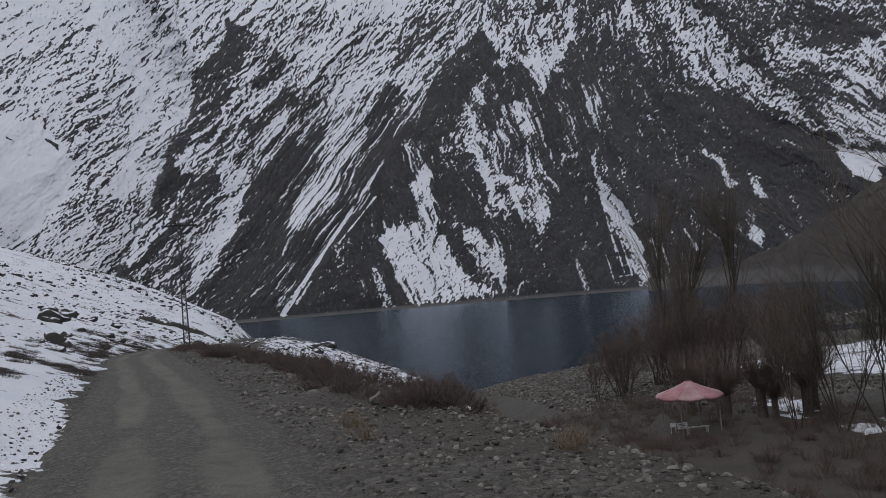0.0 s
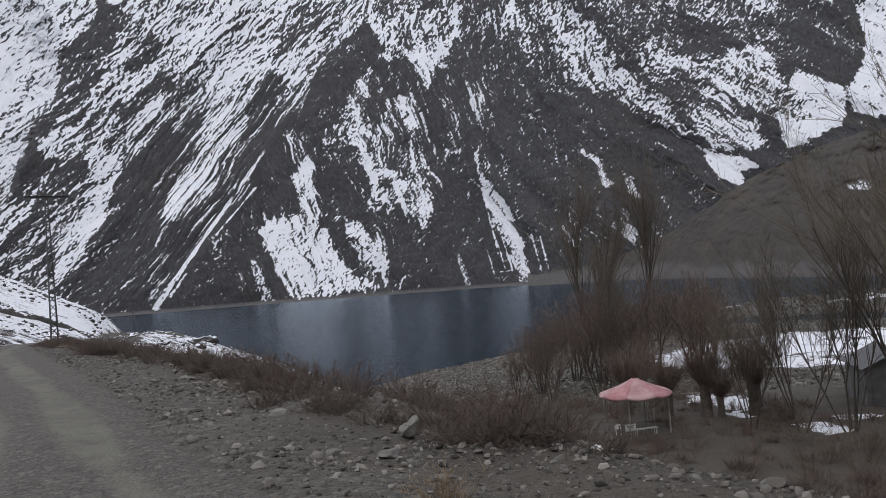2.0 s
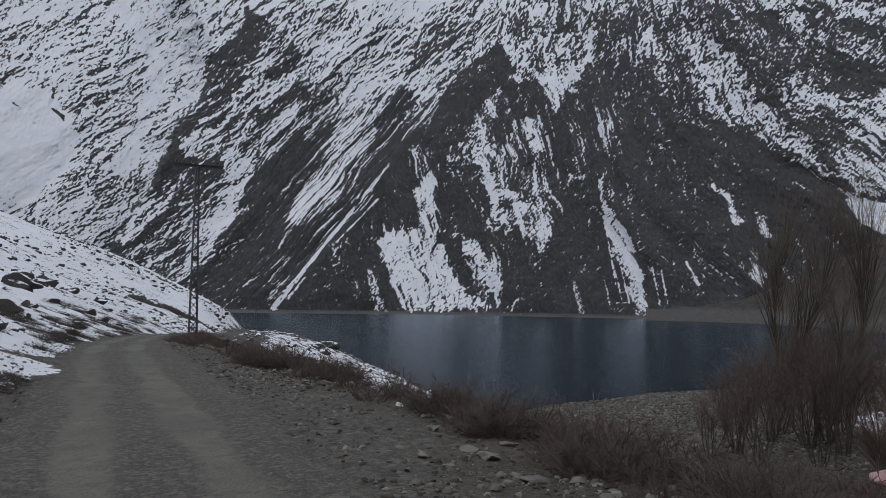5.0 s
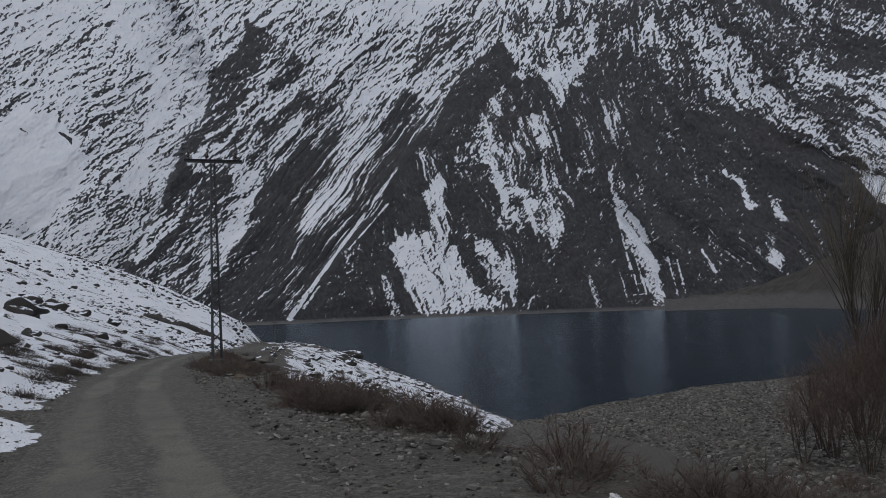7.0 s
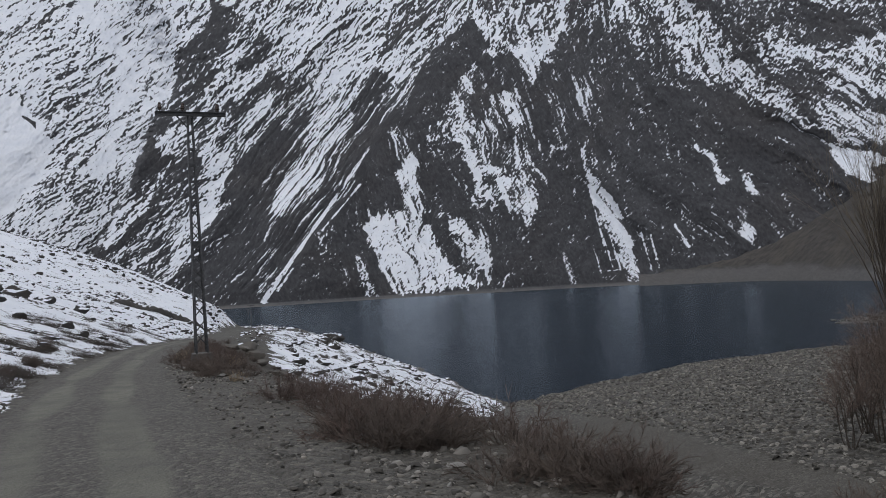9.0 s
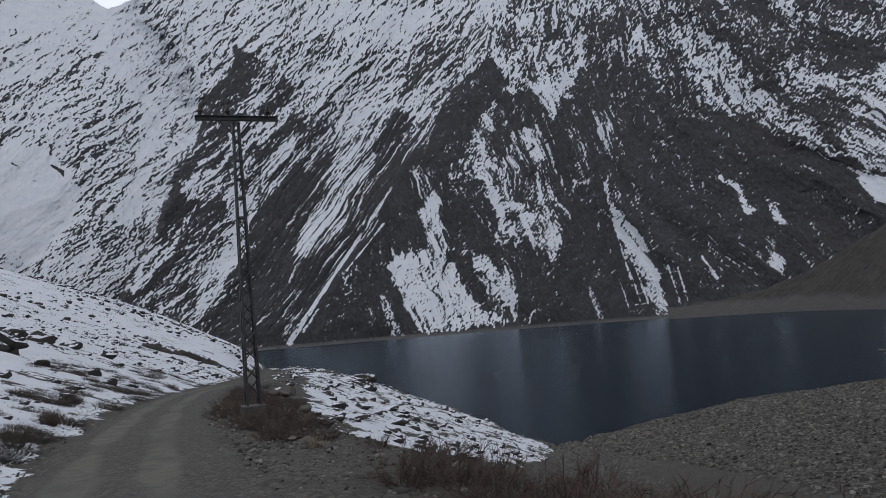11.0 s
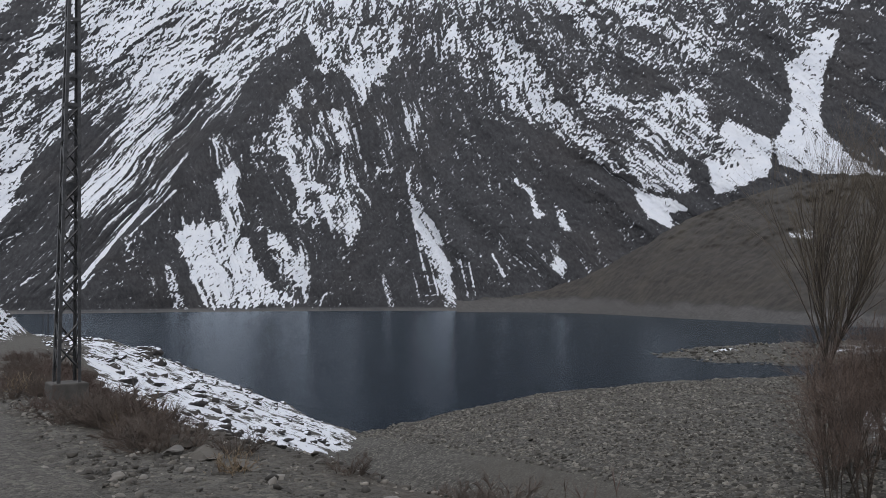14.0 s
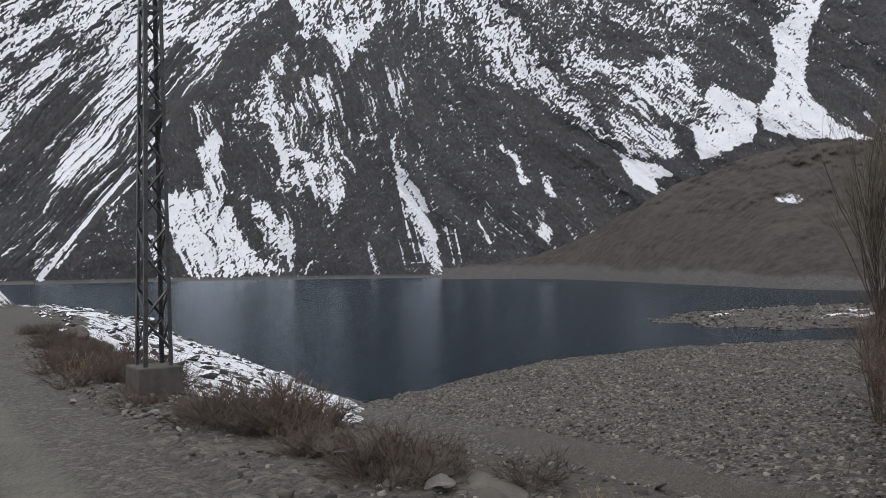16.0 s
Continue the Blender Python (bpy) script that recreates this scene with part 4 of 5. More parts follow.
# ---- canopy shelter ----
def shelter():
    root = new("canopy_shelter")
    tagged(root, "faded red canvas canopy shelter on thin poles", "gazebo")
    n, r = 8, 1.75
    cloth = [bmesh.new(), bmesh.new()]
    for i in range(n):
        a, b = 2 * math.pi * i / n, 2 * math.pi * (i + 1) / n
        bm = cloth[i % 2]
        rows = []
        for k in range(7):
            q = k / 6
            rr, zz = r * q, 3.42 - 0.99 * q ** 0.72
            rows.append([Vector((rr * math.cos(a + (b - a) * j / 4), rr * math.sin(a + (b - a) * j / 4),
                                 zz - 0.10 * math.sin(math.pi * j / 4) * q)) for j in range(5)])
        rows.append([v + Vector((0, 0, -0.14)) for v in rows[-1]])
        vs = [[bm.verts.new(v) for v in row] for row in rows]
        for p, q in zip(vs, vs[1:]):
            for j in range(4):
                bm.faces.new((p[j], p[j + 1], q[j + 1], q[j]))
    for bm, m, label in ((cloth[0], CANVAS, "faded red canvas gores"), (cloth[1], CANVAS_PALE, "sun-bleached red canvas gores")):
        bmesh.ops.remove_doubles(bm, verts=bm.verts, dist=0.0005)
        bmesh.ops.solidify(bm, geom=bm.faces[:], thickness=0.012)
        for f in bm.faces:
            f.smooth = True
        part("canopy", bm, m, root, label)
    for i in range(4):
        a = math.pi / 4 + i * math.pi / 2
        bm = bmesh.new()
        beam(bm, (1.55 * math.cos(a), 1.55 * math.sin(a), -0.2), (1.55 * math.cos(a), 1.55 * math.sin(a), 2.5), 0.035, 8)
        part("post", bm, PIPE, root)
    for i in range(n):
        a = 2 * math.pi * i / n
        bm = bmesh.new()
        beam(bm, (0, 0, 3.3), (1.7 * math.cos(a), 1.7 * math.sin(a), 2.36), 0.018, 6)
        part("rib", bm, PIPE, root)
    return root


sh = shelter()
SHX, SHY = 16.4, 59.5
sh.matrix_world = pose(SHX, SHY, on_ground(SHX, SHY), 0, 0, 12) @ Matrix.Diagonal((1.3, 1.3, 1.05, 1))


def bench():
    root = new("bench")
    tagged(root, "simple pale wooden bench under the canopy", "bench", "benches under the canopy")
    for i in range(3):
        bm = bmesh.new()
        box(bm, pose(0, -0.14 + 0.14 * i, 0.45), (1.6, 0.12, 0.04), 0.006)
        part("slat", bm, PAINTED, root)
    for sx in (-0.65, 0.65):
        for sy in (-0.15, 0.15):
            bm = bmesh.new()
            box(bm, pose(sx, sy, 0.17), (0.06, 0.06, 0.56))
            part("leg", bm, PAINTED, root)
    return root


b1 = bench()
b1.matrix_world = pose(SHX + 0.1, SHY - 1.0, on_ground(SHX + 0.1, SHY - 1.0), 0, 0, 5)
copy_thing(b1, pose(SHX - 1.2, SHY + 0.5, on_ground(SHX - 1.2, SHY + 0.5), 0, 0, 75))


def sign_board():
    root = new("notice_board")
    tagged(root, "small pale notice board leaning by the canopy", "sign")
    bm = bmesh.new()
    box(bm, pose(0, 0, 0.75, -6), (0.75, 0.03, 0.42), 0.008)
    part("board", bm, PAINTED, root)
    for sx in (-0.3, 0.3):
        bm = bmesh.new()
        beam(bm, (sx, 0.03, -0.1), (sx, 0.03, 0.9), 0.02, 6)
        part("post", bm, PIPE, root)
    for i, w in enumerate((0.5, 0.42, 0.3)):
        bm = bmesh.new()
        box(bm, pose(0, -0.022 + 0.01 * (0.86 - 0.1 * i - 0.75), 0.86 - 0.1 * i, -6), (w, 0.006, 0.04))
        part("lettering_bar", bm, DOORWOOD, root, "dark bar of unreadable writing")
    return root


sb = sign_board()
sb.matrix_world = pose(SHX - 1.1, SHY - 1.7, on_ground(SHX - 1.1, SHY - 1.7), 0, 0, 10)


# ---- hut by the trees ----
def hut():
    root = new("hut")
    tagged(root, "low grey mud-plastered hut with a pitched roof", "hut")
    for name, m, size in (("wall", pose(0, -2.0, 1.1), (5.6, 0.35, 2.8)), ("wall", pose(0, 2.0, 1.1), (5.6, 0.35, 2.8)),
                          ("wall", pose(2.62, 0, 1.1), (0.35, 3.64, 2.8))):
        bm = bmesh.new()
        box(bm, m, size, 0.03)
        part(name, bm, WALL, root)
    for y, d in ((-1.25, 1.2), (1.25, 1.2)):
        bm = bmesh.new()
        box(bm, pose(-2.62, y, 1.1), (0.35, d, 2.8), 0.03)
        part("wall", bm, WALL, root)
    bm = bmesh.new()
    box(bm, pose(-2.62, 0, 2.25), (0.35, 1.3, 0.5), 0.02)
    part("lintel", bm, WALL, root)
    bm = bmesh.new()
    box(bm, pose(-2.55, 0, 0.85), (0.06, 1.28, 2.3), 0.005)
    part("door", bm, DOORWOOD, root, "dark plank door")
    for sx in (-2.62, 2.62):
        bm = bmesh.new()
        vs = [bm.verts.new((sx + dx, y, z)) for dx in (-0.17, 0.17) for y, z in ((-2.17, 2.49), (2.17, 2.49), (0, 3.55))]
        bm.faces.new(vs[:3])
        bm.faces.new(vs[5:2:-1])
        for i in range(3):
            j = (i + 1) % 3
            bm.faces.new((vs[i], vs[i + 3], vs[j + 3], vs[j]))
        bmesh.ops.recalc_face_normals(bm, faces=bm.faces)
        part("gable", bm, WALL, root)
    for sy in (-1, 1):
        bm = bmesh.new()
        box(bm, Matrix.Translation((0, sy * 1.2, 3.08)) @ pose(0, 0, 0, -sy * 26.5), (6.2, 2.75, 0.07), 0.01)
        part("roof", bm, ROOFING, root, "grey sheet metal roof slope")
    return root


hb = hut()
hb.matrix_world = pose(35.4, 61.8, on_ground(35.4, 61.8), 0, 0, 250)


# ---- boat far out at the other shore ----
def boat():
    root = new("boat")
    tagged(root, "small white boat moored by the far beach", "boat")
    bm = bmesh.new()
    rings = []
    for i in range(9):
        q = i / 8
        w = 0.95 * math.sin(math.pi * min(1, 0.25 + 0.75 * (1 - q))) ** 0.6 if q < 1 else 0.02
        x = -3 + 6 * q
        top = 0.85 + 0.35 * q * q
        rings.append([bm.verts.new((x, y * w, z)) for y, z in ((-1, top), (-0.8, 0.25), (0, -0.1), (0.8, 0.25), (1, top))])
    for p, q in zip(rings, rings[1:]):
        for j in range(4):
            bm.faces.new((p[j], p[j + 1], q[j + 1], q[j]))
    bm.faces.new(rings[0])
    bmesh.ops.solidify(bm, geom=bm.faces[:], thickness=0.06)
    part("hull", bm, HULL, root)
    bm = bmesh.new()
    box(bm, pose(0.4, 0, 1.35), (2.6, 1.4, 1.3), 0.08)
    part("cabin", bm, HULL, root)
    return root


boat().matrix_world = pose(362, 1112, LAKE, 0, 0, 25)


# ---- stones ----
def stone_shapes(count, seed, detail=1):
    """Rough stone shapes as points and triangles."""
    rng = np.random.default_rng(seed)
    shapes = []
    for _ in range(count):
        bm = bmesh.new()
        if detail:
            bmesh.ops.create_icosphere(bm, subdivisions=detail, radius=1.0)
        else:
            bmesh.ops.create_cone(bm, cap_ends=True, segments=4, radius1=1.1, radius2=0.62, depth=1.0, matrix=Matrix.Translation((0, 0, -0.05)))
            bmesh.ops.delete(bm, geom=[f for f in bm.faces if f.normal.z < -0.9], context="FACES")
            bmesh.ops.triangulate(bm, faces=bm.faces[:])
        pts = np.array([v.co[:] for v in bm.verts])
        tris = np.array([[v.index for v in f.verts] for f in bm.faces])
        bm.free()
        for _ in range(7):
            way = rng.normal(size=3)
            way /= np.linalg.norm(way)
            over = np.maximum(pts @ way - rng.uniform(0.40, 0.75), 0)
            pts = pts - over[:, None] * way
        pts = pts * (1 + (0.14, 0.10, 0, 0.012)[detail] * rng.normal(size=(len(pts), 1))) * rng.uniform((0.8, 0.65, 0.45), (1.2, 0.95, 0.75))
        shapes.append((pts, tris))
    return shapes


def strewn(name, xs, ys, sizes, material, seed, sink=0.25, detail=1, height=ground_z):
    """Many loose stones on the ground as one object."""
    rng = np.random.default_rng(seed)
    shapes = stone_shapes(12, seed, detail)
    zs = height(xs, ys)
    pts, tris, base = [], [], 0
    for x, y, z, s in zip(xs, ys, zs, sizes):
        p, t = shapes[rng.integers(len(shapes))]
        a = rng.uniform(0, 2 * math.pi)
        tilt = rng.normal(0, 0.25)
        c, d = math.cos(a), math.sin(a)
        q = p @ np.array([[c, -d, 0], [d, c, tilt], [0, -tilt, 1]]) * s
        pts.append(q + (x, y, z + s * (0.45 - sink)))
        tris.append(t + base)
        base += len(p)
    pts, tris = np.concatenate(pts), np.concatenate(tris)
    me = bpy.data.meshes.new(name)
    me.vertices.add(len(pts))
    me.vertices.foreach_set("co", pts.reshape(-1).astype(np.float32))
    me.loops.add(tris.size)
    me.loops.foreach_set("vertex_index", tris.reshape(-1).astype(np.int32))
    me.polygons.add(len(tris))
    me.polygons.foreach_set("loop_start", np.arange(0, tris.size, 3, dtype=np.int32))
    me.update(calc_edges=True)
    me.materials.append(material)
    return new(name, me)


rng = np.random.default_rng(4)


def along_road(n, y0, y1, u0, u1, power=1.0):
    y = rng.uniform(y0, y1, n)
    u = u0 + (u1 - u0) * rng.uniform(0, 1, n) ** power
    return road_x(y) + u / 0.94, y


x, y = along_road(20000, -2, 78, 1.3, 7.6)
ob = strewn("gravel", x, y, 0.014 + 0.05 * rng.uniform(0, 1, 20000) ** 3.5, PEBBLE, 71, detail=0)
tagged(ob, "loose grey gravel along the road shoulder", "gravel", kind="stuff")
x, y = along_road(2200, -2, 85, -3.0, -1.6)
ob = strewn("gravel", x, y, 0.018 + 0.06 * rng.uniform(0, 1, 2200) ** 3, PEBBLE, 72)
tagged(ob, "loose grey gravel at the hill side of the road", "gravel", kind="stuff")
x, y = along_road(1700, 4, 80, 2.2, 6.6)
ob = strewn("gravel", x, y, 0.03 + 0.07 * rng.uniform(0, 1, 1700) ** 4, PEBBLE, 73, sink=0.35)
tagged(ob, "fist-sized grey stones on the road shoulder", "stones", kind="stuff")

x, y = along_road(6000, -2, 70, -1.7, 2.2)
ob = strewn("gravel", x, y, 0.008 + 0.026 * rng.uniform(0, 1, 6000) ** 3, PEBBLE, 78, sink=0.0, detail=0)
tagged(ob, "small loose stones lying on the gravel road", "gravel", kind="stuff")

# angular stones heaped in patches along the shoulder's edge
x, y = along_road(26000, 6, 66, 1.7, 7.2)
keep = fbm(x * 0.45, y * 0.45, 83, 3) + 0.10 * ((x - road_x(y)) * 0.94 - 4.2) + 0.25 * smooth(48, 54, y) > rng.uniform(-0.15, 0.55, len(x))
x, y = x[keep], y[keep]
ob = strewn("stones", x, y, 0.018 + 0.085 * rng.uniform(0, 1, len(x)) ** 3.6, RUBBLE, 79, sink=0.2, detail=0)
tagged(ob, "pale angular stones heaped along the edge of the shoulder", "stones", kind="stuff")

# cobbles of the delta below the road
n = 74000
x, y = rng.uniform(-12, 80, n), rng.uniform(72, 206, n)
keep = (inland(x, y) > -1) & (np.hypot((x - 55) / 24, (y - 100) / 24) > 1.03) & ((x - road_x(y)) > 12) & (x > np.interp(y, [60, 172, 200], [12, -3, -3]))
x, y = x[keep], y[keep]
ob = strewn("cobbles", x, y, 0.09 + 0.27 * rng.uniform(0, 1, len(x)) ** 2.6, COBBLE, 74, detail=0)
tagged(ob, "grey cobbles covering the delta by the lake", "cobbles", kind="stuff")

# boulders on the snowy hillside and the snowy bank
n = 12500
y = 20 + 480 * rng.uniform(0, 1, n) ** 1.5
v = 3.5 + 150 * rng.uniform(0, 1, n) ** 1.3 * np.clip(y / 220, 0.25, 1)
x = road_x(y) - v / 0.94
clump = fbm(x * 0.05, y * 0.05, 81, 3)
keep = (inland(x, y) > 2) & (clump > -0.1)
x, y = x[keep], y[keep]
ob = strewn("boulders", x, y, (0.10 + 0.62 * rng.uniform(0, 1, len(x)) ** 4.5) * np.clip(np.hypot(x + 8, y - 25) / 130, 0.45, 2.2), ROCK, 75, sink=0.42)
tagged(ob, "dark boulders poking out of the snowy hillside", "boulders", kind="stuff")
n = 2400
y = 114 + 364 * rng.uniform(0, 1, n) ** 1.4
shore_x = np.interp(y, [60, 168, 198, 250, 328, 460], [10, -2, -8.5, -21, -49, -89])
x = shore_x - 1 - (shore_x - road_x(y) - 6) * rng.uniform(0, 1, n)
keep = x < np.interp(y, [110, 126, 143, 168], [-16, -11, -6, -3])
x, y = x[keep], y[keep]
ob = strewn("boulders", x, y, 0.12 + 1.0 * rng.uniform(0, 1, len(x)) ** 6, ROCK, 76, sink=0.42)
tagged(ob, "dark rocks scattered over the snowy lake bank", "rocks", kind="stuff")


def boulder(label, group, m, material, size, shape_seed, detail=3):
    pts, tris = stone_shapes(1, shape_seed, detail)[0]
    bm = bmesh.new()
    vs = [bm.verts.new(Vector(p * np.array(size)) * (1 + 0.26 * noise.noise(Vector(p) * 2.1 + Vector((shape_seed, 0, 0))))) for p in pts]
    for t in tris:
        bm.faces.new([vs[i] for i in t])
    ob = part("boulder", bm, material)
    ob.matrix_world = m
    return tagged(ob, label, "rock", group)


for i, (bx, by, s) in enumerate([(-24, 146.8, 1.7), (-21.4, 130, 1.1), (-30.2, 174.2, 2.2), (-26.5, 137, 1.3), (-24.7, 122.7, 1.2), (-24.4, 161.8, 1.5), (-22, 143, 0.9), (-31.5, 181, 1.6),
                                 (-28, 128, 1.2), (-34, 190, 1.6), (-38, 235, 2.6), (-16, 165, 1.0), (-14, 118, 0.7), (-44, 262, 2.4), (-31, 140, 0.9), (-33, 155, 1.4), (-19, 152, 0.8), (-56, 330, 2.8), (-70, 380, 2.6)]):
    boulder("large dark boulder capped by the snow of the bank", "boulders on the bank", pose(bx, by, on_ground(bx, by) + 0.12 * s, 0, 0, 40 * i), ROCK_ONE, (s, 0.85 * s, 0.75 * s), 200 + i)
for i, (bx, by, s) in enumerate([(-45.6, 94, 1.7), (-30.3, 63.8, 1.05), (-22.4, 48.8, 0.42), (-31.8, 66.6, 0.4), (-44.6, 91.5, 0.9), (-47.5, 97, 1.5), (-35.2, 75.5, 0.6), (-35.9, 77.5, 0.45), (-40.5, 97.6, 0.6), (-36.6, 91.3, 0.5), (-36.9, 95.8, 0.42), (-40.2, 89.7, 0.45), (-55, 125.2, 1.0), (-53.6, 129.8, 1.1), (-64, 130, 1.6), (-60, 122, 1.8), (-31, 74, 0.35), (-33.5, 80, 0.4), (-36, 83, 0.4), (-48, 100, 0.9), (-60, 128, 1.5), (-44, 88, 0.8)]):
    boulder("dark rock outcrop on the snowy hillside", "outcrops on the hillside", pose(bx, by, on_ground(bx, by) + 0.2 * s, 0, 0, 55 * i), ROCK_ONE, (1.2 * s, 0.95 * s, 1.05 * s), 300 + i)
for i, (bx, by, s) in enumerate([(-14, 143, 1.3), (-13.6, 133, 1.5), (-13.4, 128, 1.1), (-9.6, 140, 1.0), (-8.8, 145, 0.8)]):
    boulder("long low dark rock rib showing through the snow of the bank", "ribs on the bank", pose(bx, by, on_ground(bx, by) - 0.1 * s, 0, 12, 96 + 4 * i), ROCK_ONE, (2.4 * s, 0.45 * s, 0.35 * s), 330 + i)
def outcrop(label, ends, width, height, shape_seed):
    """A long low rib of broken rock following a bent line over the ground."""
    n, m = 90, 11
    at = np.linspace(0, 1, n)
    cx, cy = (np.interp(at, np.linspace(0, 1, len(ends)), [e[k] for e in ends]) for k in (0, 1))
    tx, ty = np.gradient(cx), np.gradient(cy)
    norm = np.hypot(tx, ty)
    far = np.cumsum(norm)
    swell = np.clip(np.sin(np.pi * at) * 1.6, 0, 1) * (0.75 + 0.5 * fbm(far * 0.12, far * 0, shape_seed, 4))
    cx, cy = cx + 0.8 * fbm(far * 0.09, far * 0, shape_seed + 7, 3), cy
    A = np.linspace(-1, 1, m)[None, :]
    rough = fbm(far[:, None] * 0.55, A * 2.2 + far[:, None] * 0, shape_seed + 3, 4, 0.65)
    ledge = np.round(rough * 3) / 3
    X = cx[:, None] - (ty / norm)[:, None] * A * width * swell[:, None] * (1 + 0.4 * rough)
    Y = cy[:, None] + (tx / norm)[:, None] * A * width * swell[:, None] * (1 + 0.4 * rough)
    Z = ground_z(X, Y) - 0.25 + height * swell[:, None] * np.clip(1 - A ** 2, 0, 1) ** 0.5 * (0.9 + 0.7 * (0.5 * rough + 0.5 * ledge))
    ob = grid_mesh("rock_outcrop", np.stack([X, Y, Z], axis=-1), {}, ROCK_BAND)
    return tagged(ob, label, "rock", "outcrops on the hillside")


outcrop("long dark rock band breaking through the hillside snow", [(-82, 207), (-84.5, 224), (-84.5, 242), (-81.5, 257), (-79, 268)], 1.7, 1.35, 351)
outcrop("low dark rock rib curving over the hillside snow", [(-66.5, 141), (-62, 133), (-57, 126.5), (-54.5, 124)], 0.6, 0.6, 361)
outcrop("short dark rock rib in the snow above the road", [(-74, 190), (-72, 199), (-69, 206)], 0.8, 0.6, 371)
for i, (bx, by, s) in enumerate([(-1.72, 17.95, 0.11), (-1.05, 17.8, 0.14), (-0.6, 16.2, 0.10), (0.2, 15.1, 0.09), (-6.2, 31.5, 0.14), (-5.0, 28.3, 0.13), (-17.0, 55.4, 0.17), (-17.7, 58.0, 0.13), (-8.9, 38.4, 0.15), (-7.9, 37.2, 0.09), (-10.6, 42.0, 0.1),
                                 (-20.9, 61.2, 0.13), (-19.6, 60.3, 0.12), (-17.9, 59.6, 0.15), (-7.4, 36.0, 0.12), (-8.4, 35.2, 0.08), (-3.6, 25.0, 0.1)]):
    boulder("pale grey angular rock on the gravel shoulder", "rocks by the road", pose(bx, by, on_ground(bx, by) + 0.3 * s, 0, 0, 70 * i), PALE_ROCK, (1.25 * s, s, 0.75 * s), 400 + i)
for i, (bx, by, s) in enumerate([(-26.8, 101.2, 1.25), (-25.4, 97.2, 0.85), (-28.8, 106.3, 1.1), (-24.2, 99.4, 0.9), (-29.6, 111, 1.2), (-23.6, 93.8, 0.7), (-26.2, 91.6, 0.6)]):
    boulder("brown-grey boulder among dry shrubs at the crest of the bank", "boulders at the crest", pose(bx, by, on_ground(bx, by) + 0.25 * s, 0, 0, 65 * i), SLAB, (1.1 * s, 0.9 * s, 0.8 * s), 240 + i)
pick = random.Random(31)
for i in range(70):
    by, s = pick.uniform(14, 62), 0.05 + 0.11 * pick.random() ** 2
    bx = float(road_x(by)) + (2.8 + 4.0 * pick.random() ** 0.6) / 0.94
    boulder("weathered pale stone lying on the gravel shoulder", "stones on the shoulder", pose(bx, by, on_ground(bx, by) + 0.2 * s, pick.uniform(-15, 15), pick.uniform(-15, 15), pick.uniform(0, 360)), pick.choice((PALE_ROCK, PALE_ROCK, SLAB)), (1.3 * s, s, 0.7 * s), 700 + i, 2)
boulder("upright pale boulder standing at the road shoulder", "rocks by the road", pose(-0.7, 19.0, on_ground(-0.7, 19.0) + 0.12, 0, 8, 20), PALE_ROCK, (0.16, 0.13, 0.26), 790)
for i, (bx, by, s, h) in enumerate([(-17.3, 57.3, 0.5, 0.2), (-17.0, 56.5, 0.42, 0.2), (-17.2, 55.8, 0.32, 0.16), (-16.6, 55.2, 0.36, 0.18), (-16.9, 56.2, 0.4, 0.22), (-17.0, 56.9, 0.3, 0.16)]):
    boulder("flat brown-grey rock slab at the edge of the road shelf", "slabs at the edge", pose(bx, by, on_ground(bx, by) + 0.02, 4, -5, 33 * i), SLAB, (s, 0.7 * s, h), 500 + i)

for i, (bx, by, s) in enumerate([(-17.35, 56.6, 0.55), (-17.75, 57.4, 0.45), (-17.0, 55.9, 0.35)]):
    boulder("rounded brown earth hummock at the edge of the road shelf", "hummocks at the edge", pose(bx, by, on_ground(bx, by) + 0.05, 0, 0, 60 * i), EARTH, (s, 0.75 * s, 0.6 * s), 560 + i)
for i, (bx, by, s, h) in enumerate([(-5.94, 33.0, 0.16, 0.07), (-5.7, 30.2, 0.2, 0.09), (-5.95, 28.9, 0.16, 0.07), (-5.43, 29.7, 0.24, 0.1), (-5.3, 28.0, 0.14, 0.07), (-6.25, 29.3, 0.12, 0.06), (-4.75, 31.7, 0.2, 0.1), (-5.1, 30.7, 0.17, 0.08)]):
    boulder("weathered pale brown rock slab at the edge of the shelf", "slabs at the edge", pose(bx, by, on_ground(bx, by) + 0.02, 5, -4, 47 * i), PALE_ROCK, (s, 0.75 * s, h), 540 + i)

for i, (bx, by, s) in enumerate([(0.6, 18.9, 0.13), (1.3, 17.4, 0.09), (-6.9, 34.6, 0.1)]):
    pts, tris = stone_shapes(1, 600 + i, 3)[0]
    bm = bmesh.new()
    vs = [bm.verts.new(Vector(p) * s * (1 + 0.5 * noise.noise(Vector(p) * 3.1 + Vector((i, 0, 0))))) for p in pts]
    for t in tris:
        bm.faces.new([vs[k] for k in t])
    ob = part("litter", bm, HULL)
    ob.matrix_world = pose(bx, by, on_ground(bx, by) + 0.3 * s, 0, 0, 50 * i)
    tagged(ob, "crumpled white scrap of litter on the gravel", "litter", "litter on the shoulder")

# low stony spit out in the lake
def spit_z(x, y):
    r2 = ((x - 192) / 84) ** 2 + ((y - 292) / 56) ** 2
    return LAKE - 0.8 + 3.6 * (1 - r2) + 0.9 * fbm(x * 0.12, y * 0.12, 91, 4)


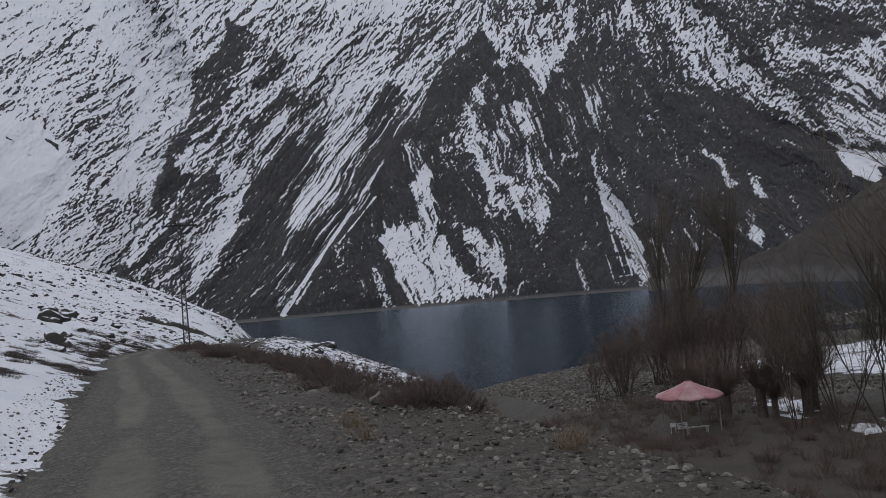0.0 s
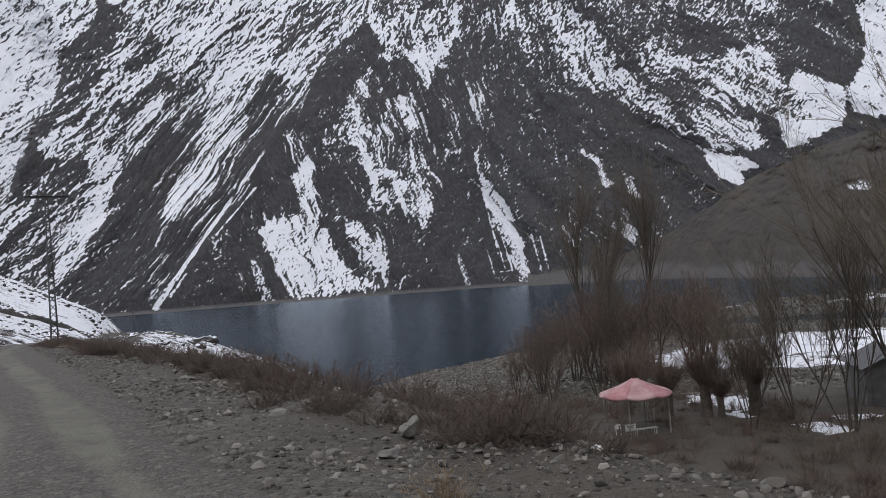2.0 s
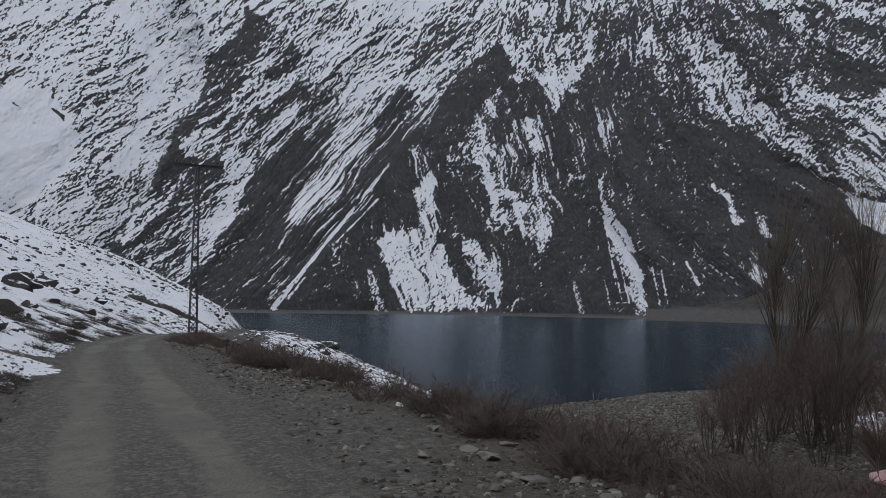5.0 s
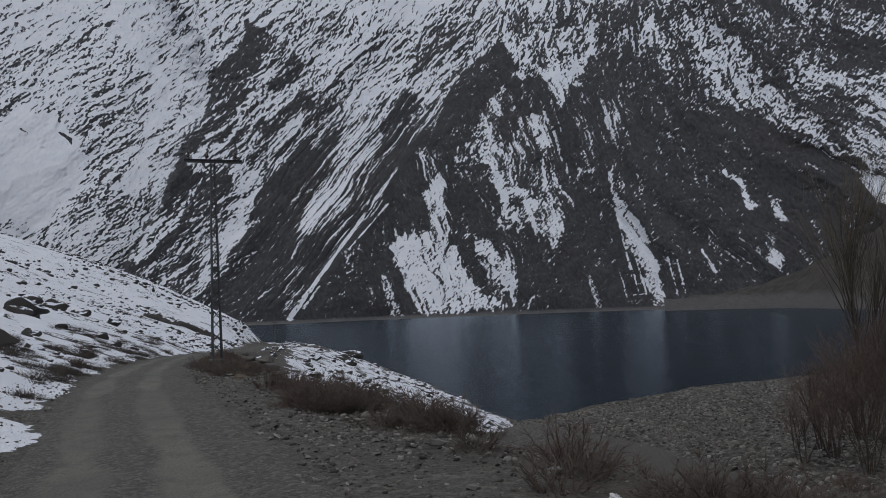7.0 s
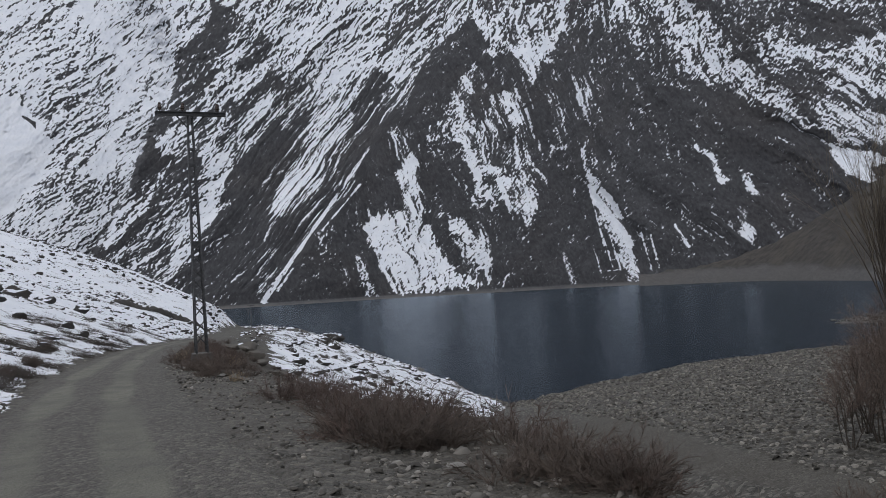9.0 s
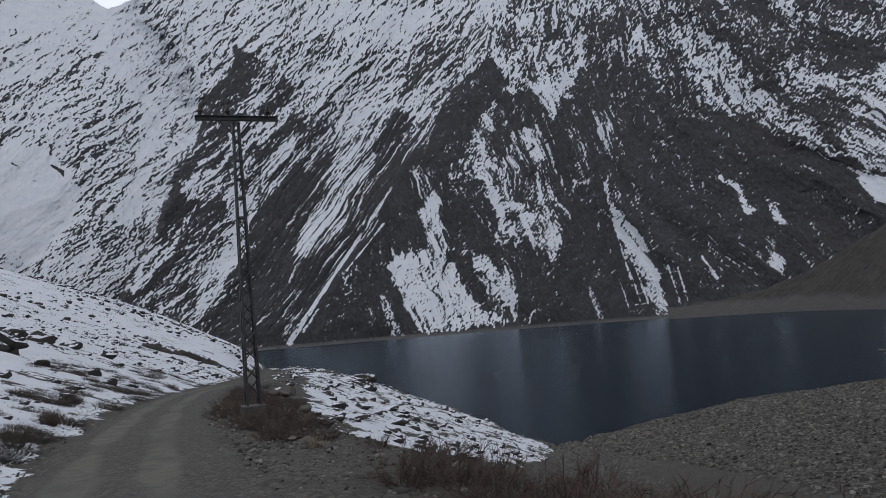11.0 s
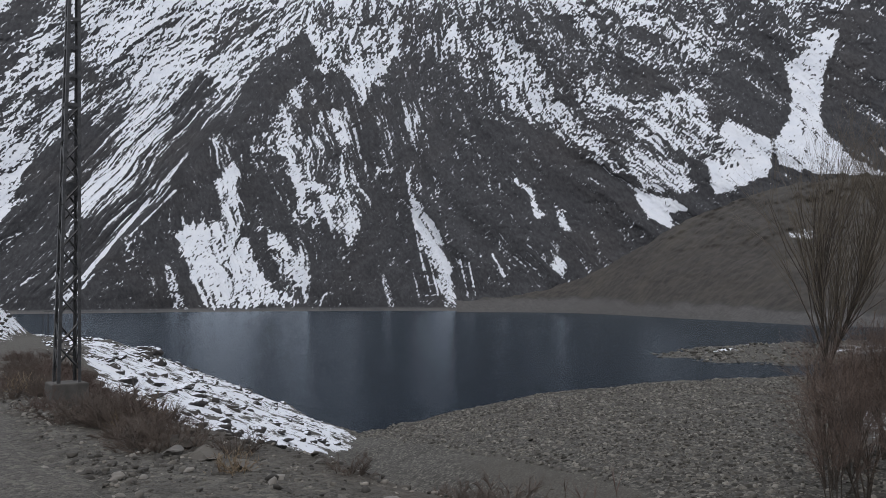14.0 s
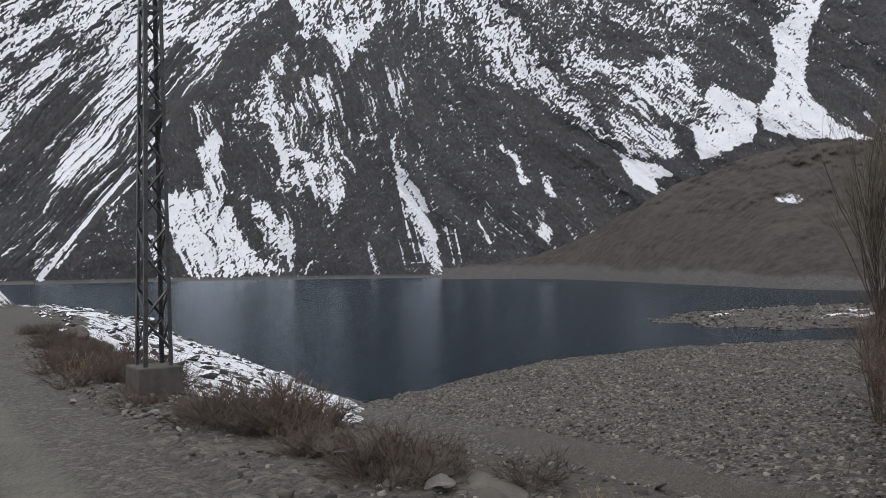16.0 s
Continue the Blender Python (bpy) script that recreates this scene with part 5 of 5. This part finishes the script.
sa, sr = np.meshgrid(np.linspace(0, 2 * math.pi, 150), np.linspace(0, 1, 40))
sx, sy = 192 + sr * 88 * np.cos(sa), 292 + sr * 59 * np.sin(sa)
sz = spit_z(sx, sy)
spit = grid_mesh("ground", np.stack([sx, sy, sz], axis=-1), {"snow": 0.9 * fbm(sx * 0.06, sy * 0.12, 92, 3) - 0.95 + 0.3 * (sz + 17), "soil": 0 * sz, "cobble": 1 + 0 * sz}, GROUND)
tagged(spit, "low stony spit with snow remnants in the lake", "spit", kind="structure")
n = 3000
a, q = rng.uniform(0, 2 * math.pi, n), np.sqrt(rng.uniform(0, 1, n))
x, y = 192 + q * 82 * np.cos(a), 292 + q * 55 * np.sin(a)
ob = strewn("cobbles", x, y, 0.3 + 0.9 * rng.uniform(0, 1, n) ** 3, COBBLE, 77, height=spit_z)
tagged(ob, "grey stones covering the spit in the lake", "stones", kind="stuff")


# ---- bare trees and dry shrubs ----
class Rods:
    """Collects tapering three-sided rods and turns them into one mesh."""

    def __init__(self):
        self.p, self.q, self.n = [], [], 0

    def add(self, points, radii, sides=3):
        first = self.n
        for i, (p, r) in enumerate(zip(points, radii)):
            way = (points[min(i + 1, len(points) - 1)] - points[max(i - 1, 0)]).normalized()
            side = way.orthogonal().normalized()
            over = way.cross(side)
            for k in range(sides):
                a = 2 * math.pi * k / sides
                self.p.append(p + (side * math.cos(a) + over * math.sin(a)) * r)
        for i in range(len(points) - 1):
            for k in range(sides):
                a, b = first + i * sides + k, first + i * sides + (k + 1) % sides
                self.q.append((a, b, b + sides, a + sides))
        self.n += len(points) * sides

    def spike(self, a, b, r):
        """A thin straight twig that ends in a point."""
        way = (b - a).normalized()
        side = way.orthogonal().normalized() * r
        over = way.cross(side)
        self.p += [a + side, a - side * 0.5 + over * 0.87, a - side * 0.5 - over * 0.87, b]
        n = self.n
        self.q += [(n, n + 1, n + 3), (n + 1, n + 2, n + 3), (n + 2, n, n + 3)]
        self.n += 4

    def mesh(self, name, material, parent):
        me = bpy.data.meshes.new(name)
        me.from_pydata([v[:] for v in self.p], [], self.q)
        for f in me.polygons:
            f.use_smooth = True
        me.materials.append(material)
        ob = new(name, me)
        ob.parent = parent
        return ob


def curve(rnd, start, way, length, steps, bend, lift):
    pts, p, w = [start.copy()], start.copy(), way.normalized()
    for _ in range(steps):
        w = (w + Vector((rnd.gauss(0, bend), rnd.gauss(0, bend), rnd.gauss(0, bend) + lift))).normalized()
        p = p + w * (length / steps)
        pts.append(p.copy())
    return pts


def grow(rnd, wood, twigs, start, way, length, radius, level, levels, spread, lift, kids, thin):
    steps = max(1, 5 - level * 2)
    pts = curve(rnd, start, way, length, steps, 0.12 + 0.03 * level, lift)
    radii = [radius * (1 - 0.62 * i / steps) for i in range(steps + 1)]
    (wood if level < 2 else twigs).add(pts, radii, 6 if level < 1 else (4 if level < 2 else 3))
    if level == levels:
        return
    for k in range(kids[level]):
        q = rnd.uniform(0.25, 1.0) if level else rnd.uniform(0.35, 1.0)
        i = min(int(q * steps), steps - 1)
        base = pts[i].lerp(pts[i + 1], q * steps - i)
        w = (pts[i + 1] - pts[i]).normalized()
        a = rnd.uniform(0, 2 * math.pi)
        side = w.orthogonal().normalized()
        side = side * math.cos(a) + w.cross(side) * math.sin(a)
        new_way = w + side * spread * rnd.uniform(0.6, 1.3)
        grow(rnd, wood, twigs, base, new_way, length * rnd.uniform(0.42, 0.68) * (1.1 - 0.35 * q), max(radii[i] * 0.55, thin), level + 1, levels, spread, lift, kids, thin)


def bare_tree(seed, stems, height, radius, spread, lift, kids, thin, twig, label, group, name="tree"):
    rnd = random.Random(seed)
    root = new(name)
    tagged(root, label, "tree", group)
    wood, twigs = Rods(), Rods()
    for s in range(stems):
        a = 2 * math.pi * s / stems + rnd.uniform(-0.4, 0.4)
        tilt = 0.0 if stems == 1 else rnd.uniform(0.12, 0.5)
        way = Vector((math.cos(a) * tilt, math.sin(a) * tilt, 1))
        start = Vector((math.cos(a), math.sin(a), 0)) * (0.0 if stems == 1 else 0.35 * radius / 0.1) + Vector((0, 0, -0.4))
        grow(rnd, wood, twigs, start, way, height * rnd.uniform(0.75, 1.0), radius, 0, 3, spread, lift, kids, thin)
    wood.mesh("trunk", BARK, root)
    twigs.mesh("crown", twig, root)
    return root


def placed(ob, spots):
    for i, (x, y, s, a) in enumerate(spots):
        m = pose(x, y, on_ground(x, y, 0.05), 0, 0, a)
        o = ob if i == 0 else copy_thing(ob, m)
        o.matrix_world = m @ Matrix.Diagonal((s, s, s, 1))


WILLOW = "bare multi-stemmed willow with reddish-brown twigs below the road"
w1 = bare_tree(11, 6, 7.5, 0.09, 0.55, 0.05, (7, 6, 6), 0.009, TWIG, WILLOW, "willows below the road")
w2 = bare_tree(12, 8, 6.2, 0.07, 0.6, 0.06, (7, 6, 6), 0.009, TWIG, WILLOW, "willows below the road")
w3 = bare_tree(13, 6, 10.0, 0.06, 0.34, 0.09, (8, 6, 6), 0.009, POPLAR_TWIG, "tall bare multi-stemmed tree beside the snowy field", "trees by the field")
POP = "tall slender bare poplar with upswept grey-brown branches"
p1 = bare_tree(14, 1, 19, 0.13, 0.22, 0.16, (40, 6, 4), 0.009, POPLAR_TWIG, POP, "poplars by the delta")
p2 = bare_tree(15, 1, 21, 0.13, 0.20, 0.18, (42, 6, 4), 0.009, POPLAR_TWIG, POP, "poplars by the delta")
placed(w1, [(17, 88, 0.75, 0), (24, 97, 1.0, 70), (26, 91, 1.0, 150), (24, 84, 0.9, 220), (30, 97, 1.1, 300), (33, 88, 1.0, 30), (13.5, 83, 0.5, 110), (37, 94, 1.1, 200), (20, 79, 0.8, 260)])
placed(w2, [(21.5, 92, 1.0, 20), (23, 88, 1.2, 90), (28, 86, 1.1, 160), (15.5, 78, 0.8, 240), (27, 95, 1.2, 310), (34, 92, 1.2, 40), (22, 74, 0.7, 130), (16, 84, 0.9, 190), (31, 82, 1.0, 10)])
placed(w3, [(24.5, 54.5, 0.9, 0), (26.8, 53.0, 1.05, 80), (29.5, 49.5, 1.45, 160), (31.5, 47.5, 1.6, 230), (22.5, 56.5, 0.7, 300), (33, 51, 1.3, 20)])
placed(p1, [(25, 99, 0.95, 0), (31, 99, 1.0, 120)])
placed(p2, [(27, 101, 0.95, 0), (20.6, 78, 0.62, 90)])


def pollard(seed):
    rnd = random.Random(seed)
    root = new("tree")
    tagged(root, "thick dark pollarded willow trunk with a mop of twigs", "tree", "pollards behind the canopy")
    bm = bmesh.new()
    bmesh.ops.create_cone(bm, cap_ends=True, segments=14, radius1=0.36, radius2=0.30, depth=3.2, matrix=pose(0, 0, 1.2))
    bmesh.ops.subdivide_edges(bm, edges=[e for e in bm.edges if abs((e.verts[0].co - e.verts[1].co).z) > 1], cuts=6, use_grid_fill=True)
    for v in bm.verts:
        v.co += Vector((0.09 * noise.noise(v.co * 1.4 + Vector((seed, 0, 0))), 0.09 * noise.noise(v.co * 1.7 + Vector((0, seed, 0))), 0))
    part("trunk", bm, BARK, root)
    twigs = Rods()
    for _ in range(210):
        a, b = rnd.uniform(0, 2 * math.pi), rnd.uniform(0.2, 1.2)
        way = Vector((math.cos(a) * b, math.sin(a) * b, 1))
        pts = curve(rnd, Vector((0.2 * math.cos(a), 0.2 * math.sin(a), rnd.uniform(1.7, 2.7))), way, rnd.uniform(1.2, 3.8), 4, 0.1, 0.04)
        twigs.add(pts, [0.022, 0.018, 0.014, 0.010, 0.005])
        for _ in range(3):
            i = rnd.randint(1, 3)
            twigs.add(curve(rnd, pts[i], (pts[i + 1] - pts[i]) + Vector((rnd.gauss(0, 0.3), rnd.gauss(0, 0.3), 0.1)), 0.9, 2, 0.1, 0.05), [0.010, 0.008, 0.004])
    twigs.mesh("crown", TWIG, root)
    return root


placed(pollard(5), [(20.4, 64.4, 0.85, 0), (22.4, 62.7, 1.1, 50), (23.1, 61.9, 0.7, 110), (25.2, 61.3, 1.0, 170), (18.4, 67.0, 1.0, 230), (26.9, 64.5, 1.2, 290)])


def shrub(seed, stems, height, material, label, group, wide=1.0, twigs=6):
    rnd = random.Random(seed)
    root = new("shrub")
    tagged(root, label, "shrub", group)
    rods, fine = Rods(), Rods()
    for _ in range(stems):
        a, b = rnd.uniform(0, 2 * math.pi), wide * rnd.uniform(0.0, 1.0) ** 0.7 * 1.5
        way = Vector((math.cos(a) * b, math.sin(a) * b, 1))
        o = Vector((math.cos(a), math.sin(a), 0)) * rnd.uniform(0, 0.35) * height
        pts = curve(rnd, o + Vector((0, 0, -0.04)), way, height * rnd.uniform(0.5, 1.0), 3, 0.34, 0.06)
        rods.add(pts, [0.006, 0.005, 0.0035, 0.002])
        for _ in range(twigs):
            i = rnd.randint(0, 2)
            root_at = pts[i].lerp(pts[i + 1], rnd.uniform(0, 1))
            side = (pts[i + 1] - pts[i]).normalized() + Vector((rnd.gauss(0, 0.7), rnd.gauss(0, 0.7), rnd.gauss(0.15, 0.5)))
            fine.spike(root_at, root_at + side.normalized() * height * rnd.uniform(0.10, 0.34), 0.0042)
    rods.mesh("woody_base", material, root)
    fine.mesh("crown", material, root)
    return root


DRYL = "leafless dry brown shrub on the road shoulder"
s1 = shrub(21, 36, 0.64, DRY, DRYL, "shrubs along the road", 1.1, 24)
s2 = shrub(22, 34, 0.52, DRY, DRYL, "shrubs along the road", 1.2, 22)
s3 = shrub(23, 38, 0.68, RUSSET, "dense reddish-brown leafless shrub at the road edge", "shrubs along the road", 1.1, 24)
s4 = shrub(24, 40, 0.44, STRAW, "tuft of pale straw-coloured dry stems", "dry tufts along the road", 0.5, 8)
s5 = shrub(25, 90, 0.64, DRY, "dense rounded leafless bush with fine brown twigs", "bushes along the road", 1.25, 34)
rnd = random.Random(9)


def belt(n, y0, y1, u0, u1, s0, s1):
    out = []
    while len(out) < n:
        y = rnd.uniform(y0, y1)
        u = rnd.uniform(u0, u1)
        out.append((float(road_x(y)) + u / 0.94, y, rnd.uniform(s0, s1), rnd.uniform(0, 360)))
    return out


placed(s1, [(-18.3, 58.7, 1.35, 0), (-17.3, 55.7, 1.0, 40), (-9.2, 41.2, 1.2, 80), (-11.8, 45.8, 1.2, 10), (-20.6, 65.4, 1.0, 0)] + belt(25, 18, 36, 5.0, 7.0, 0.9, 1.35) + belt(16, 34, 52, 5.0, 8.5, 0.8, 1.4) + belt(10, 54, 80, 2.9, 5.0, 0.6, 1.0) + belt(10, 84, 106, 4.5, 8.5, 0.8, 1.3) + belt(16, 66, 88, 3.0, 5.8, 1.0, 1.5))
placed(s2, [(-18.9, 59.0, 1.2, 0), (-16.9, 56.0, 0.9, 0), (-10.1, 41.4, 1.3, 0), (-12.6, 46.8, 1.2, 0), (-21.4, 64.6, 1.1, 0)] + belt(36, 15, 55, 4.2, 8.0, 0.7, 1.25) + belt(12, 57, 88, 2.8, 5.0, 0.6, 1.0))
placed(s3, [(-17.9, 58.9, 1.2, 0), (-17.0, 56.2, 0.8, 0), (-8.7, 41.0, 1.1, 0), (-11.0, 44.8, 1.2, 0), (-22.2, 67.6, 1.0, 0)] + belt(24, 18, 34, 5.2, 7.4, 1.0, 1.45) + belt(14, 34, 50, 5.5, 9.0, 0.9, 1.5) + [(rnd.uniform(9, 27), rnd.uniform(22, 58), rnd.uniform(1.2, 2.0), rnd.uniform(0, 360)) for _ in range(16)] + belt(14, 60, 92, 2.7, 5.0, 0.6, 1.0) + belt(16, 65, 86, 3.2, 6.0, 1.0, 1.5) + belt(14, 43, 50, 3.7, 5.2, 0.8, 1.25))
placed(s4, [(-17.8, 59.6, 1.5, 0), (-21.5, 66.5, 1.5, 0)] + belt(22, 12, 80, 3.2, 8.0, 0.5, 1.1))
placed(s5, [(-18.3, 58.9, 1.25, 0), (-18.8, 59.5, 1.05, 100), (-17.4, 56.1, 0.95, 60), (-17.8, 57.2, 0.8, 200), (-11.5, 43.3, 1.3, 20), (-12.1, 44.2, 1.2, 130), (-10.8, 43.4, 1.15, 240), (-9.4, 41.6, 1.2, 300), (-8.8, 41.0, 1.2, 80),
            (-20.9, 65.6, 1.0, 10), (-21.8, 68.0, 1.0, 60), (-22.4, 70.0, 1.0, 180), (-6.1, 33.4, 1.25, 140), (-5.2, 31.6, 1.3, 220), (-4.2, 29.0, 1.3, 310), (-3.2, 26.6, 1.3, 70),
            (-24.4, 57.8, 0.8, 0), (-26.6, 63.8, 0.9, 90), (-27.2, 65.2, 0.8, 190), (-30.5, 73.6, 0.9, 280), (-31.6, 75.2, 0.9, 20)])


def scrub(n):
    """Low bushes too many to tell apart, as one object."""
    rods = Rods()
    for _ in range(n):
        x, y = rnd.uniform(6, 30), rnd.uniform(30, 76)
        if math.hypot(x - 16.4, y - 59) < 2.4 or math.hypot(x - 35.4, y - 61.8) < 4.5:
            continue
        o, h = Vector((x, y, on_ground(x, y, 0.04))), rnd.uniform(0.5, 1.4)
        for _ in range(rnd.randint(14, 34)):
            a, q = rnd.uniform(0, 2 * math.pi), 1.3 * rnd.uniform(0, 1) ** 0.7
            pts = curve(rnd, o + Vector((math.cos(a), math.sin(a), 0)) * rnd.uniform(0, 0.5) * h, Vector((math.cos(a) * q, math.sin(a) * q, 1)), h * rnd.uniform(0.5, 1.1), 2, 0.25, 0.05)
            rods.add(pts, [0.014, 0.010, 0.004])
            for _ in range(3):
                k = rnd.randint(0, 1)
                rods.add(curve(rnd, pts[k], pts[k + 1] - pts[k] + Vector((rnd.gauss(0, 0.25), rnd.gauss(0, 0.25), 0.1)) * h, 0.4 * h, 1, 0.2, 0.0), [0.008, 0.003])
    ob = rods.mesh("scrub", TWIG, None)
    tagged(ob, "low leafless brown scrub covering the flat below the road", "scrub", kind="stuff")


scrub(330)


def brush(n):
    """Low dark tufts along the foot of the snowy hillside, as one object."""
    rods = Rods()
    picks = random.Random(77)
    while n > 0:
        y = 26 + 110 * picks.random() ** 1.3
        x = float(road_x(y)) - (2.2 + (0.6 + 0.07 * y) * picks.random() ** 1.6) / 0.94
        if noise.noise(Vector((x * 0.25, y * 0.25, 0.5))) < 0.08:
            continue
        n -= 1
        h = picks.uniform(0.16, 0.38) * min(1.0 + max(y - 40, 0) / 90, 1.7)
        z = on_ground(x, y, 0.03)
        gx, gy = (on_ground(x + 0.3, y, 0.03) - z) / 0.3, (on_ground(x, y + 0.3, 0.03) - z) / 0.3
        for _ in range(170):
            a, q = picks.uniform(0, 2 * math.pi), picks.uniform(0, 1) ** 0.6
            dx, dy = 1.1 * q * h * math.cos(a), 2.0 * q * h * math.sin(a)
            foot = Vector((x + dx, y + dy, z + gx * dx + gy * dy))
            way = Vector((math.cos(a) * q + picks.gauss(0, 0.6), math.sin(a) * q + picks.gauss(0, 0.6), picks.uniform(0.2, 1.0))).normalized()
            rods.spike(foot, foot + way * h * picks.uniform(0.5, 1.1), 0.009)
    ob = rods.mesh("scrub", BRUSH, None)
    tagged(ob, "low dark dry brush along the snowy road edge", "scrub", kind="stuff")


brush(190)
tall = shrub(27, 40, 1.9, POPLAR_TWIG, "tall thin leafless grey-brown sapling clump below the road", "saplings below the road", 0.45, 7)
placed(tall, [(12.5, 63, 1.2, 0), (11, 67, 1.3, 80), (13.6, 69, 1.4, 150), (9.5, 70, 1.1, 210), (20.5, 56, 1.1, 20), (23, 51, 1.3, 100), (25, 48.5, 1.4, 170), (27.5, 46, 1.5, 250), (22, 47, 1.2, 300), (19.5, 66, 1.4, 40), (15, 73, 1.3, 10), (17.5, 71, 1.5, 120)])
